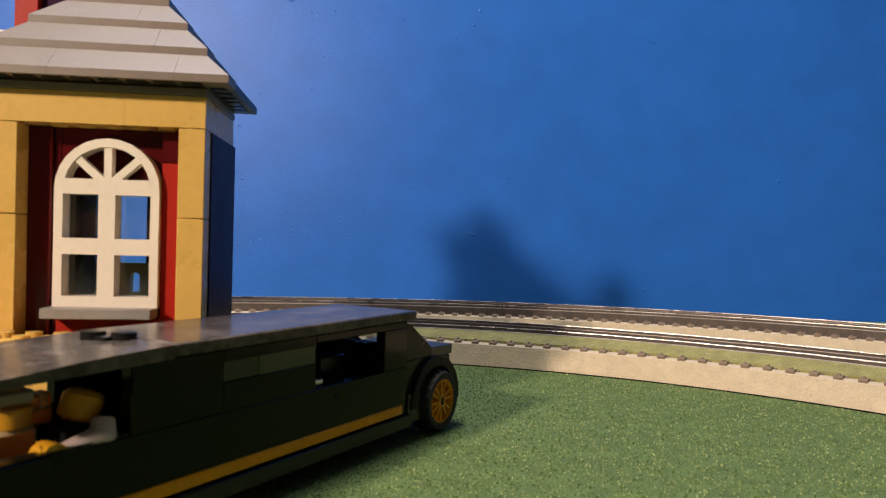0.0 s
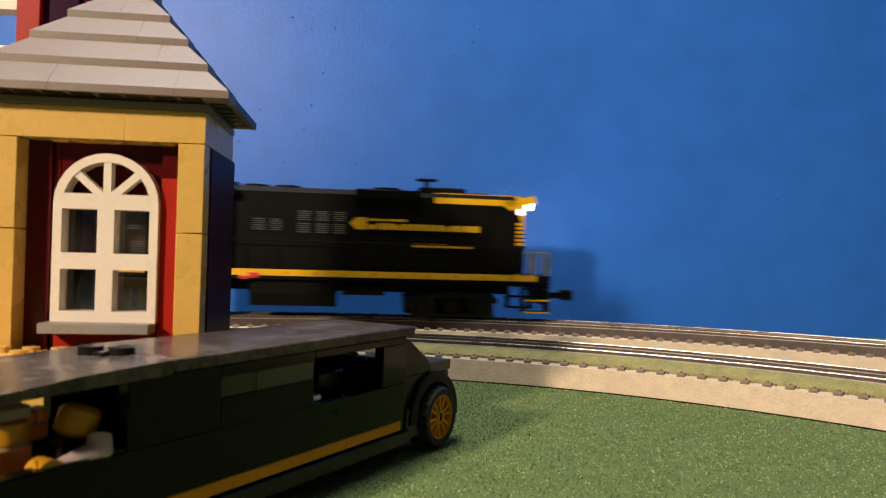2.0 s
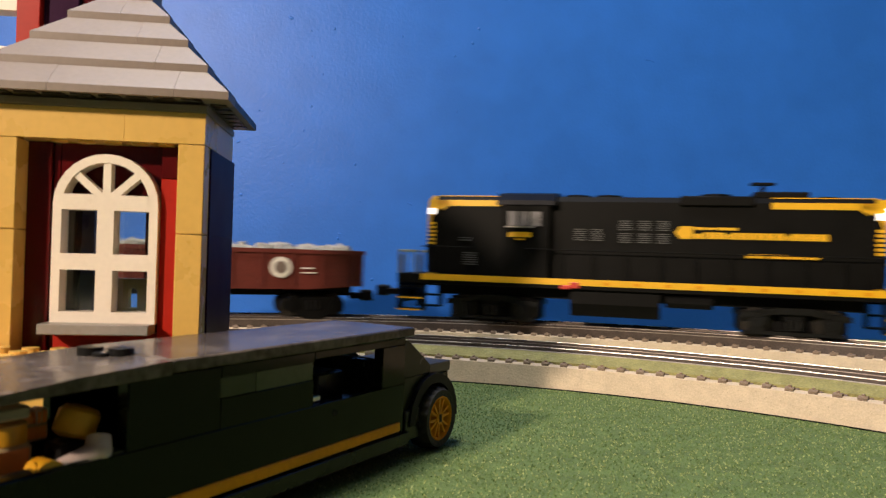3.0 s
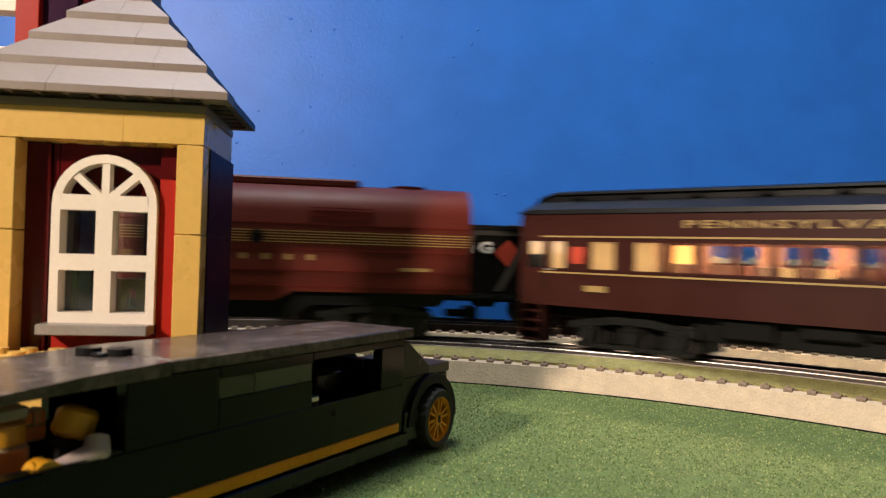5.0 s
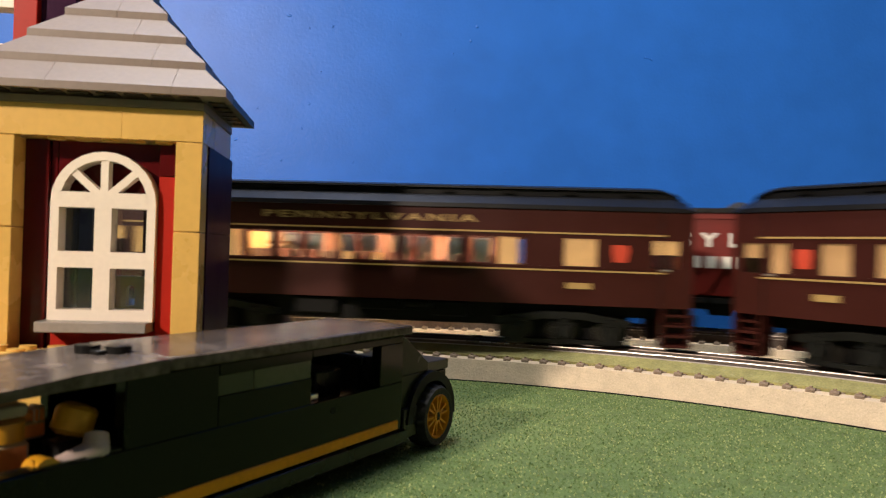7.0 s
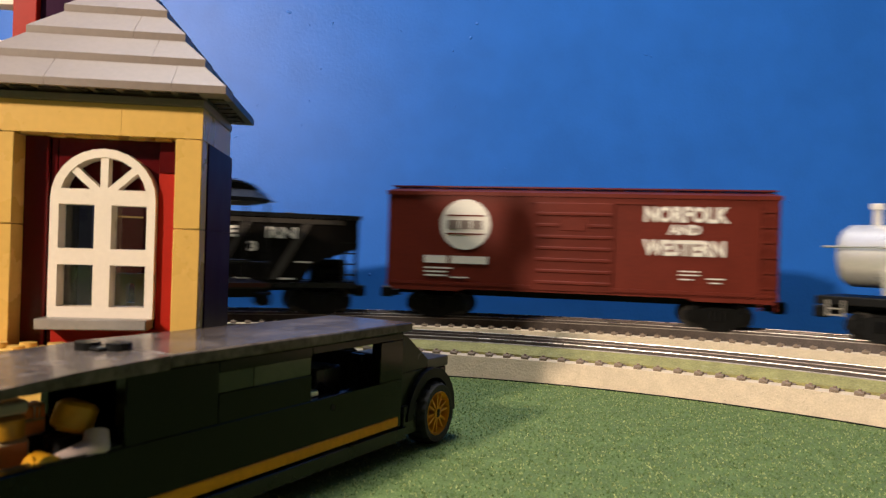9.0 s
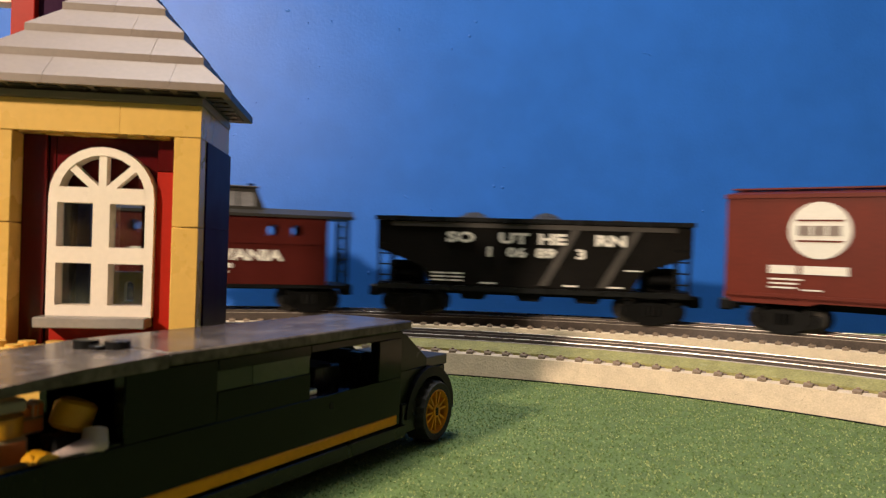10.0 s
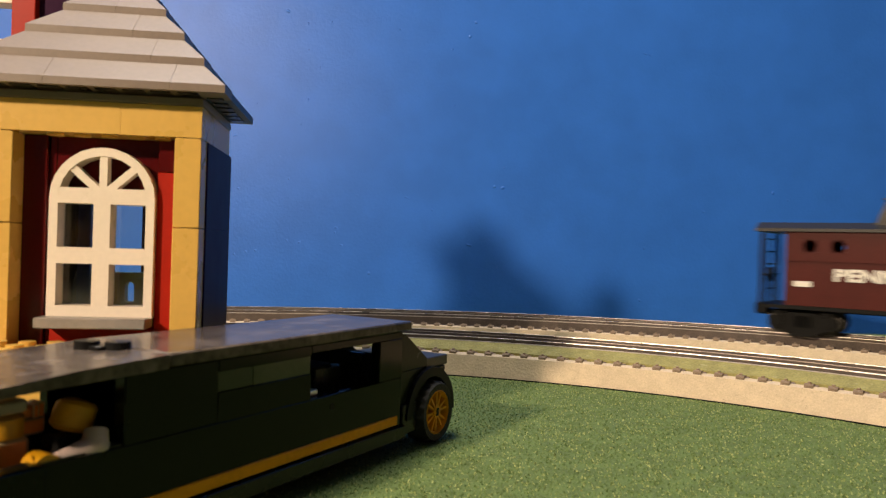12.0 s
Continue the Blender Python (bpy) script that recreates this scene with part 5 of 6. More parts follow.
def build_diesel():
    """Road switcher: long hood forward (+x), cab near the rear."""
    c = thing("diesel_locomotive", "black toy diesel locomotive with yellow ends and sill stripe", "toy locomotive", "freight train cars")
    L, W = 0.1845, 0.031
    zs = 0.0362
    part("walkway", bx(-L, L, -W, W, 0.0285, zs, bev=0.0005), M_LOCO, c, "black running board")
    part("sill_stripe", bx(-0.1640, 0.1735, -W - 0.0008, -W, 0.0316, zs + 0.0002), M_LOCOY, c, "yellow sill stripe")
    part("sill_stripe", bx(-0.1640, 0.1735, W, W + 0.0008, 0.0316, zs + 0.0002), M_LOCOY, c)
    bm = bmesh.new()
    for i in range(9):
        x = -0.02 + i * 0.0215
        box(bm, x - 0.0016, x + 0.0016, -W - 0.0012, -W - 0.0007, 0.0328, 0.0348)
    part("sill_bracket", bm, M_GOLD, c, smooth=False)
    hw, ht = 0.0205, 0.0995

    def hood(x0, x1, m, name, label=""):
        bm = bmesh.new()
        prism(bm, [(-hw, zs), (-hw, ht - 0.004), (-hw + 0.004, ht), (hw - 0.004, ht), (hw, ht - 0.004), (hw, zs)], "x", x0, x1)
        return part(name, bm, m, c, label, smooth=False)
    hood(-0.0645, 0.1580, M_LOCO, "long_hood", "black long hood")
    hood(-0.1560, -0.0995, M_LOCO, "short_hood", "black short hood")
    # rounded yellow ends
    for s, x in ((1, 0.158), (-1, -0.156)):
        bm = bmesh.new()
        pr = []
        for i in range(9):
            a = math.pi / 2 * i / 8
            pr.append((x + s * 0.007 * math.sin(a), ht - 0.007 + 0.007 * math.cos(a)))
        pts = [(x, zs)] + pr + [(x + s * 0.007, zs)]
        prism(bm, pts, "y", -hw, hw)
        part("hood_end", bm, M_LOCOY, c, "yellow hood end", smooth=False)
        bm = bmesh.new()
        a, b = sorted((x - s * 0.0005, x - s * 0.0005 + s * 0.0045))
        pts = [(x - s * 0.001, zs + 0.001), (x + s * 0.0060, zs + 0.001), (x + s * 0.0073, zs + 0.006), (x + s * 0.0073, zs + 0.022), (x + s * 0.0066, zs + 0.034), (x + s * 0.0040, zs + 0.044), (x + s * 0.0005, zs + 0.051), (x - s * 0.004, zs + 0.0535)]
        prism(bm, pts, "y", -hw - 0.0006, -hw + 0.001)
        part("black_sweep", bm, M_LOCO, c, smooth=False)
        a, b = sorted((x, x - s * (0.066 if s > 0 else 0.0525)))
        bm = bmesh.new()
        box(bm, a, b, -hw - 0.0005, -hw + 0.003, ht - 0.0082, ht - 0.0035)
        box(bm, a, b, -hw + 0.003, hw - 0.003, ht - 0.0002, ht + 0.0004)
        q, w = sorted((x, x - s * 0.010))
        prism(bm, [(q, ht - 0.0035), (w, ht - 0.0035), (w, ht - 0.0085 - (0.006 if s > 0 else 0)), (q, ht - 0.0085 - (0.006 if s < 0 else 0))], "y", -hw - 0.0005, -hw + 0.003)
        part("yellow_band", bm, M_LOCOY, c, "yellow roof edge band", smooth=False)
        # headlight housing, lamps, number boards, louvres
        bm = bmesh.new()
        a, b = sorted((x + s * 0.004, x + s * (0.017 if s > 0 else 0.010)))
        box(bm, a, b, -0.007, 0.007, ht - 0.0110, ht - 0.0015, 0.0008)
        if s > 0:
            prism(bm, [(x + 0.004, ht - 0.001), (x + 0.018, ht + 0.0018), (x + 0.020, ht - 0.0045), (x + 0.010, ht - 0.006)], "y", -0.010, 0.010)
        part("headlight_housing", bm, M_LOCOY, c, "yellow headlight housing", smooth=False)
        e = x + s * (0.0172 if s > 0 else 0.0102)
        if s > 0:
            bm = bmesh.new()
            for z in (ht - 0.0080, ht - 0.0045):
                cyl(bm, (e, 0, z), (e + 0.0012, 0, z), 0.0021, 12)
            part("headlight", bm, M_BEAM, c, "glowing warm headlight")
            part("lamp_side", bx(x + 0.008, x + 0.0170, -0.0073, -0.0069, ht - 0.0098, ht - 0.0060), M_LAMP, c, "glowing lamp side")
        else:
            part("headlight", cyl(bmesh.new(), (e - 0.001, 0, ht - 0.006), (e + 0.0006, 0, ht - 0.006), 0.0025, 12), M_NBOARD, c)
            part("marker_lamp", cyl(bmesh.new(), (x - 0.0085, 0, ht - 0.022), (x - 0.0065, 0, ht - 0.022), 0.0014, 10), M_MARKER, c, "red marker lamp")
        a, b = sorted((x + s * 0.0005, x + s * 0.0068))
        part("number_board", bx(a, b, -hw - 0.0012, -hw + 0.001, ht - 0.0150, ht - 0.0105), M_NBOARD, c, "lit white number board")
        bm = bmesh.new()
        for k in range(6):
            box(bm, a, b, -hw - 0.0009, -hw + 0.001, 0.0600 + k * 0.0032, 0.0620 + k * 0.0032)
        part("end_louvre", bm, M_LOCOY, c, smooth=False)
    # cab
    part("cab", bx(-0.0997, -0.0643, -0.0285, 0.0285, zs, 0.0935, bev=0.0006), M_LOCO, c, "black cab")
    bm = bmesh.new()
    pts = [(-0.0305, 0.0920), (-0.0300, 0.0955), (-0.022, 0.1010), (0.0, 0.1036), (0.022, 0.1010), (0.0300, 0.0955), (0.0305, 0.0920)]
    prism(bm, pts, "x", -0.1045, -0.0600)
    part("cab_roof", bm, M_NAVY, c, "dark navy cab roof", smooth=False)
    for x0, x1 in ((-0.0960, -0.0890), (-0.0872, -0.0800), (-0.0785, -0.0705)):
        part("cab_window", bx(x0, x1, -0.0290, -0.0280, 0.0760, 0.0870), M_FROST, c, "pale cab window")
    bm = bmesh.new()
    box(bm, -0.0980, -0.0760, -0.0305, -0.0284, 0.0745, 0.0756)
    part("arm_rest", bm, M_STEEL, c, smooth=False)
    bars("cab_number", c, [(-0.0955, -0.0780, 0.0672, 0.0712), (-0.0900, -0.0830, 0.0650, 0.0660)], -0.0289, M_LOCOY)
    # hood details
    bm = bmesh.new()
    for x0, x1 in ((-0.0460, -0.0375), (-0.0335, -0.0250), (-0.0130, -0.0040), (0.0010, 0.0100), (0.0145, 0.0230)):
        for zz in ((0.0660, 0.0760),) if x0 < -0.03 else ((0.0650, 0.0725), (0.0745, 0.0820)):
            k = 0
            z = zz[0]
            while z < zz[1] - 0.0008:
                box(bm, x0, x1, -hw - 0.0008, -hw + 0.001, z, z + 0.0007)
                z += 0.0016
    part("louvres", bm, M_DGREY, c, "hood side louvres", smooth=False)
    bm = bmesh.new()
    z = 0.0445
    while z < 0.0545:
        box(bm, -0.1330, -0.1220, -hw - 0.0010, -hw + 0.001, z, z + 0.0008)
        z += 0.0018
    box(bm, -0.1365, -0.1270, -hw - 0.0008, -hw + 0.001, 0.0635, 0.0645)
    box(bm, -0.1365, -0.1270, -hw - 0.0008, -hw + 0.001, 0.0655, 0.0662)
    part("battery_louvres", bm, M_DGREY, c, "grey louvre panel", smooth=False)
    bm = bmesh.new()
    for x, hh, rr in ((-0.046, 0.0022, 0.010), (-0.022, 0.0022, 0.010), (0.056, 0.0035, 0.011), (0.131, 0.0020, 0.008)):
        part("roof_fan", cyl(bmesh.new(), (x, 0, ht), (x, 0, ht + hh), rr, 22), M_LOCO, c, "black round roof fan")
    part("roof_duct", bx(0.030, 0.0805, -0.0235, 0.0235, ht - 0.0065, ht + 0.0008, bev=0.0008), M_LOCO, c)
    box(bm, 0.081, 0.1180, -0.013, 0.013, ht, ht + 0.0050, 0.0008)
    part("dynamic_brake_box", bm, M_LOCO, c, smooth=False)
    bm = cyl(bmesh.new(), (0.0880, 0, ht + 0.005), (0.0880, 0, ht + 0.0115), 0.0018, 8)
    box(bm, 0.0795, 0.0965, -0.003, 0.003, ht + 0.0105, ht + 0.0128, 0.0006)
    part("horn", bm, M_LOCO, c, "black roof horn", smooth=False)
    y = -hw - 0.0004
    bm = bmesh.new()
    prism(bm, [(0.0270, 0.0735), (0.0310, 0.0782), (0.0395, 0.0782), (0.0395, 0.0688), (0.0310, 0.0688)], "y", y - 0.0003, y + 0.0002)
    part("emblem", bm, M_LOCOY, c, "yellow arrow emblem", smooth=False)
    rows = [(0.0405, 0.0480, 0.0757, 0.0776), (0.0490, 0.0550, 0.0757, 0.0774), (0.0560, 0.0700, 0.0757, 0.0776)]
    rnd = random.Random(2)
    x = 0.0405
    while x < 0.128:
        w = rnd.uniform(0.002, 0.006)
        rows.append((x, x + w, 0.0692, 0.0692 + rnd.choice((0.0036, 0.0048, 0.0048))))
        x += w + 0.0008
    bars("name_mark", c, rows, y, M_LOCOY, "yellow blurred name lettering")
    rows = []
    x = 0.0760
    while x < 0.122:
        w = rnd.uniform(0.002, 0.006)
        rows.append((x, x + w, 0.0560, 0.0560 + (0.0030 if x < 0.1 else 0.002)))
        x += w + 0.0008
    bars("slogan_mark", c, rows, y, M_LOCOY)
    # rails and steps
    for s in (-1, 1):
        e = s * (L - 0.001)
        for d in (-1, 1):
            bm = bmesh.new()
            cyl(bm, (e, d * 0.012, zs), (e, d * 0.012, zs + 0.0180), 0.0008, 8)
            cyl(bm, (e, d * 0.029, zs - 0.004), (e, d * 0.029, zs + 0.0180), 0.0010, 8)
            cyl(bm, (e, d * 0.012, zs + 0.0180), (e, d * 0.029, zs + 0.0180), 0.0008, 8)
            cyl(bm, (s * (L - 0.014), d * 0.029, zs), (s * (L - 0.014), d * 0.029, zs + 0.0180), 0.0010, 8)
            cyl(bm, (s * (L - 0.014), d * 0.029, zs + 0.0180), (e, d * 0.029, zs + 0.0180), 0.0010, 8)
            box(bm, e - 0.0006, e + 0.0006, *sorted((d * 0.029, d * 0.021)), zs, zs + 0.015)
            part("end_railing", bm, M_STEEL, c, "bright end railing", smooth=False)
    bm = bmesh.new()
    for yy in (-0.0285, 0.0285):
        cyl(bm, (-0.165, yy, zs + 0.022), (-0.124, yy, zs + 0.022), 0.0005, 6)
        cyl(bm, (-0.083, yy, zs + 0.022), (0.165, yy, zs + 0.022), 0.0005, 6)
        for i in range(11):
            x = -0.080 + i * 0.0242
            cyl(bm, (x, yy, zs), (x, yy, zs + 0.022), 0.0005, 6)
    part("side_railing", bm, M_LOCO, c, "thin black side railing", smooth=False)
    for s in (-1, 1):
        a, b = sorted((s * (L - 0.0005), s * (L - 0.021)))
        for yy in (-1, 1):
            bm = bmesh.new()
            y0, y1 = sorted((yy * 0.0305, yy * 0.018))
            stp = []
            for z in (0.0065, 0.0160, 0.0250):
                box(bm, a, b, y0, y1, z, z + 0.0012)
                if z < 0.02:
                    stp.append(bx(a, b, *sorted((yy * 0.0305, yy * 0.0312)), z, z + 0.0012))
            for q in (a, b - 0.001):
                box(bm, q, q + 0.001, y0, y1, 0.0065, 0.0310)
            st = part("end_step", bm, M_LOCO, c, "black end steps", smooth=False)
            for e2 in stp:
                part("step_edge", e2, M_LOCOY, st, "yellow step edge", smooth=False)
        part("end_plate", bx(*sorted((s * (L - 0.001), s * (L + 0.0005))), -0.027, 0.027, 0.012, 0.0310), M_LOCO, c)
    bm = bmesh.new()
    prism(bm, [(-0.0225, 0.0085), (0.0225, 0.0085), (0.0270, 0.0180), (0.0270, 0.0305), (-0.0270, 0.0305), (-0.0270, 0.0180)], "x", -0.047, 0.018)
    for yy in (-0.024, 0.024):
        cyl(bm, (0.022, yy, 0.0225), (0.054, yy, 0.0225), 0.0048, 14)
    part("fuel_tank", bm, M_FRAME, c, "black fuel tank", smooth=False)
    bm = bmesh.new()
    box(bm, -0.047, -0.040, -W - 0.002, -W + 0.001, 0.0295, 0.0340, 0.0005)
    box(bm, -0.054, -0.047, -W - 0.002, -W + 0.001, 0.0285, 0.0315, 0.0005)
    part("fuel_cap", bm, M_REDLIT, c, "red fuel filler", smooth=False)
    part("underframe", bx(-0.155, 0.155, -0.012, 0.012, 0.0200, 0.0312), M_FRAME, c)
    for s in (-1, 1):
        truck(c, s * 0.108, r=0.0098, base=0.048, axles=2, heavy=True)
        coupler(c, s * (L - 0.006), s, 0.0200, 0.030)
    return c


COACH_L = 0.1840


def build_coach(tail=False, dim=False):
    c = thing("passenger_coach", ("tuscan red toy passenger coach with dim windows" if dim else "tuscan red toy passenger coach with lit windows") if not tail else "tuscan red toy observation coach with dim windows", "toy train car", "passenger train cars")
    L, W = COACH_L, 0.0315
    blind_paint = M_BLINDDIM if dim else M_BLIND
    zb, z2, z1, zt = 0.0262, 0.0468, 0.0690, 0.0830
    wz0, wz1 = 0.0495, 0.0660
    n = lambda f: -L + 2 * L * f
    wins = [(0.016, 0.046, "door"), (0.060, 0.088, "blind"), (0.136, 0.178, "blind")]
    x = 0.212
    for i in range(5):
        wins += [(x, x + 0.044, "clear"), (x + 0.050, x + 0.094, "clear")]
        x += 0.1065
    wins += [(0.795, 0.848, "blind"), (0.936, 0.978, "door")]
    if tail:
        wins = wins[:-1]
    rnd = random.Random(5 if tail else 6)
    sides = {}
    for s in (-1, 1):
        ya, yb = sorted((s * W, s * (W - 0.0016)))
        bm = bmesh.new()
        xe = L if not tail else n(0.905)
        box(bm, -L, xe, ya, yb, zb, wz0)
        box(bm, -L, xe, ya, yb, wz1, zt)
        prev = -L
        for f0, f1, k in wins:
            box(bm, prev, n(f0), ya, yb, wz0, wz1)
            prev = n(f1)
        box(bm, prev, xe, ya, yb, wz0, wz1)
        y2, y3 = sorted((s * W, s * (W + 0.0005)))
        box(bm, -L + 0.018, xe - 0.018, y2, y3, wz0 - 0.0012, wz0 - 0.0004)
        part("side_wall", bm, M_COACH, c, "tuscan red window side", smooth=False)
        bm = bmesh.new()
        y2, y3 = sorted((s * W, s * (W + 0.0008)))
        for z in (z2, z1):
            box(bm, -L + 0.016, xe - 0.016, y2, y3, z - 0.0005, z + 0.0005)
        part("gold_stripe", bm, M_GOLDLET, c, "thin gold stripe", smooth=False)
        nth = -1
        for f0, f1, k in wins:
            p = part("window_pane", bx(n(f0), n(f1), s * (W - 0.0012) - 0.0002, s * (W - 0.0012) + 0.0002, wz0, wz1), M_PANE, c)
            p.visible_shadow = False
            if k == "blind":
                a, b = sorted((s * (W - 0.0022), s * (W - 0.0027)))
                part("blind", bx(n(f0) - 0.001, n(f1) + 0.001, a, b, wz0, wz1), blind_paint, c, "cream window blind with its backlight put in as glow")
            elif k == "door":
                a, b = sorted((s * (W - 0.0022), s * (W - 0.0027)))
                part("blind", bx(n(f0) - 0.001, n(f1) + 0.001, a, b, (wz0 + wz1) / 2, wz1), blind_paint, c)
            else:
                nth += 1
                a, b = sorted((s * (W - 0.0022), s * (W - 0.0027)))
                if nth in (0, 9):
                    part("blind", bx(n(f0) - 0.001, n(f1) * 0.72 + n(f0) * 0.28, a, b, wz0, wz1), blind_paint, c, "half drawn cream blind with its backlight put in as glow")
                elif s > 0:
                    # added strips, coloured pink for the lamplit inner wall
                    w = (n(f1) - n(f0)) * (0.30 if nth % 3 else 0.55)
                    x0 = n(f0) - 0.001 if nth % 2 else n(f1) + 0.001 - w
                    part("pink_strip", bx(x0, x0 + w, a, b, wz0, wz1), M_PINKLIT, c, "added pink strip for the lamplit inner wall")
                elif rnd.random() < 0.35:
                    # low glowing cream patch, added for pale shapes behind the pane
                    part("blind", bx(n(f0) + 0.001, n(f0) + 0.007, a, b, wz0, wz0 + 0.0045), blind_paint, c)
    part("floor", bx(-L, L, -W + 0.0016, W - 0.0016, zb, zb + 0.003), M_COACH, c)
    for s in (-1, 1):
        if tail and s > 0:
            part("end_wall", bx(n(0.905) - 0.0016, n(0.905), -W + 0.0018, W - 0.0018, zb, zt), M_COACH, c)
        else:
            a, b = sorted((s * L, s * (L - 0.0016)))
            part("end_wall", bx(a, b, -W + 0.0018, W - 0.0018, zb, zt), M_COACH, c)
    # interior: seats, aisle partition, ceiling light
    part("ceiling_light", bx(-L + 0.02, (L if not tail else n(0.9)) - 0.02, -0.003, 0.003, 0.0800, 0.0812), M_STRIPDIM if dim else M_STRIP, c, "glowing ceiling strip")
    for f in (0.052, 0.195, 0.745, 0.880):
        part("partition", bx(n(f) - 0.0008, n(f) + 0.0008, -W + 0.003, W - 0.003, zb + 0.003, 0.0790), M_INT, c, "tan inner partition")
    for i in range(9):
        for yy in (-1, 1):
            bm = bmesh.new()
            x = n(0.23 + i * 0.055)
            y0, y1 = sorted((yy * 0.008, yy * 0.027))
            box(bm, x, x + 0.0025, y0, y1, zb + 0.003, 0.0545, 0.0006)
            box(bm, x, x + 0.009, y0, y1, zb + 0.003, 0.0440, 0.0006)
            part("seat", bm, M_SEAT if i % 3 else M_INT, c, "red coach seat", smooth=False)
    # roof with raised middle
    bm = bmesh.new()
    e = 0.020
    xl = L + 0.0015
    low = [(-W - 0.0016, zt), (-W - 0.0012, zt + 0.0026), (-0.0250, zt + 0.0078), (-0.0215, zt + 0.0088), (0.0215, zt + 0.0088), (0.0250, zt + 0.0078), (W + 0.0012, zt + 0.0026), (W + 0.0016, zt)]

    def loft(bm, secs):
        rows = [[bm.verts.new((x, y * k, zt + (z - zt) * k2)) for y, z in prof] for x, k, k2, prof in secs]
        for p, q in zip(rows, rows[1:]):
            for i in range(len(p) - 1):
                bm.faces.new((p[i], p[i + 1], q[i + 1], q[i]))
            bm.faces.new((p[-1], p[0], q[0], q[-1]))
        bm.faces.new(rows[0])
        bm.faces.new(rows[-1][::-1])
    loft(bm, [(-xl, 0.98, 0.25, low), (-xl + 0.004, 1, 0.72, low), (-xl + 0.012, 1, 1, low), (xl - 0.012, 1, 1, low), (xl - 0.004, 1, 0.72, low), (xl, 0.98, 0.25, low)])
    part("roof", bm, M_COACHROOF, c, "black clerestory roof", smooth=False)
    bm = bmesh.new()
    up = [(-0.0205, zt + 0.0070), (-0.0205, zt + 0.0122), (-0.0235, zt + 0.0126), (-0.0230, zt + 0.0139), (-0.010, zt + 0.0160), (0.010, zt + 0.0160), (0.0230, zt + 0.0139), (0.0235, zt + 0.0126), (0.0205, zt + 0.0122), (0.0205, zt + 0.0070)]
    loft(bm, [(-xl + 0.005, 0.96, 0.42, up), (-xl + 0.010, 1, 0.78, up), (-xl + 0.020, 1, 1, up), (xl - 0.020, 1, 1, up), (xl - 0.010, 1, 0.78, up), (xl - 0.005, 0.96, 0.42, up)])
    part("clerestory", bm, M_COACHROOF, c, "raised roof middle", smooth=False)
    for i in range(9):
        x = -L + 0.035 + i * (2 * L - 0.07) / 8
        for yy in (-1, 1):
            a, b = sorted((yy * 0.0204, yy * 0.0222))
            part("roof_vent", bx(x - 0.004, x + 0.004, a, b, zt + 0.0094, zt + 0.0118, bev=0.0004), M_LOCO, c, smooth=False)
    # lettering, keystones, number plates, steps, underbody
    y = -W - 0.0004
    lettering("lettering", "PENNSYLVANIA", c, n(0.470), 0.0744, 0.0042, y, M_GOLDLET, 2.5, 1.32)
    for f in (0.112, 0.885):
        if tail and f > 0.8:
            continue
        bm = bmesh.new()
        x = n(f)
        prism(bm, [(x - 0.0036, 0.0525), (x + 0.0036, 0.0525), (x + 0.0050, 0.0590), (x + 0.0042, 0.0628), (x - 0.0042, 0.0628), (x - 0.0050, 0.0590)], "y", y - 0.0002, y + 0.0003)
        part("emblem", bm, M_KEY, c, "red keystone plate", smooth=False)
    for f0, f1 in ((0.128, 0.165), (0.80, 0.84)):
        bars("car_number", c, [(n(f0), n(f1), 0.0360, 0.0396)], y, M_GOLDLET)
    for s in (-1, 1):
        if tail and s > 0:
            continue
        a, b = sorted((s * (L - 0.0005), s * (L - 0.0175)))
        for yy in (-1, 1):
            bm = bmesh.new()
            for z, d in ((0.0030, 0.0318), (0.0090, 0.0308), (0.0150, 0.0298), (0.0210, 0.0288)):
                y0, y1 = sorted((yy * d, yy * (d - 0.010)))
                box(bm, a, b, y0, y1, z, z + 0.0015)
            for q in (a, b - 0.0012):
                y0, y1 = sorted((yy * 0.0315, yy * 0.019))
                box(bm, q, q + 0.0012, y0, y1, 0.0030, zb)
            box(bm, a, b, *sorted((yy * 0.0190, yy * 0.0212)), 0.0030, zb)
            part("vestibule_step", bm, M_COACH, c, "dark red vestibule steps", smooth=False)
        part("gangway", bx(*sorted((s * L, s * (L + 0.0045))), -0.013, 0.013, 0.0110, 0.0800, bev=0.0006), M_BLACK, c, "black end gangway")
        bm = bmesh.new()
        xd = s * (L - 0.0185)
        box(bm, xd - 0.0003, xd + 0.0003, -W - 0.0004, -W + 0.0002, zb + 0.001, zt - 0.001)
        part("door_seam", bm, M_BLACK, c, smooth=False)
        f = 0.052 if s < 0 else 0.948
        bm = cyl(bmesh.new(), (n(f), -W - 0.0004, 0.0485), (n(f) + 0.006, -W - 0.0004, 0.0485), 0.0006, 6)
        part("grab_rail", bm, M_STEEL, c, smooth=False)
    if tail:
        bm = bmesh.new()
        x0, x1 = n(0.907), L
        box(bm, x0, x1, -W + 0.002, W - 0.002, zb - 0.001, zb + 0.0015)
        for yy in (-1, 1):
            for i in range(5):
                x = x0 + 0.002 + (x1 - x0 - 0.004) * i / 4
                cyl(bm, (x, yy * (W - 0.003), zb), (x, yy * (W - 0.003), zb + 0.0165), 0.0005, 6)
            cyl(bm, (x0, yy * (W - 0.003), zb + 0.0165), (x1, yy * (W - 0.003), zb + 0.0165), 0.0007, 6)
            cyl(bm, (x1 - 0.002, yy * (W - 0.003), zb), (x1 - 0.002, yy * (W - 0.003), zt), 0.0009, 8)
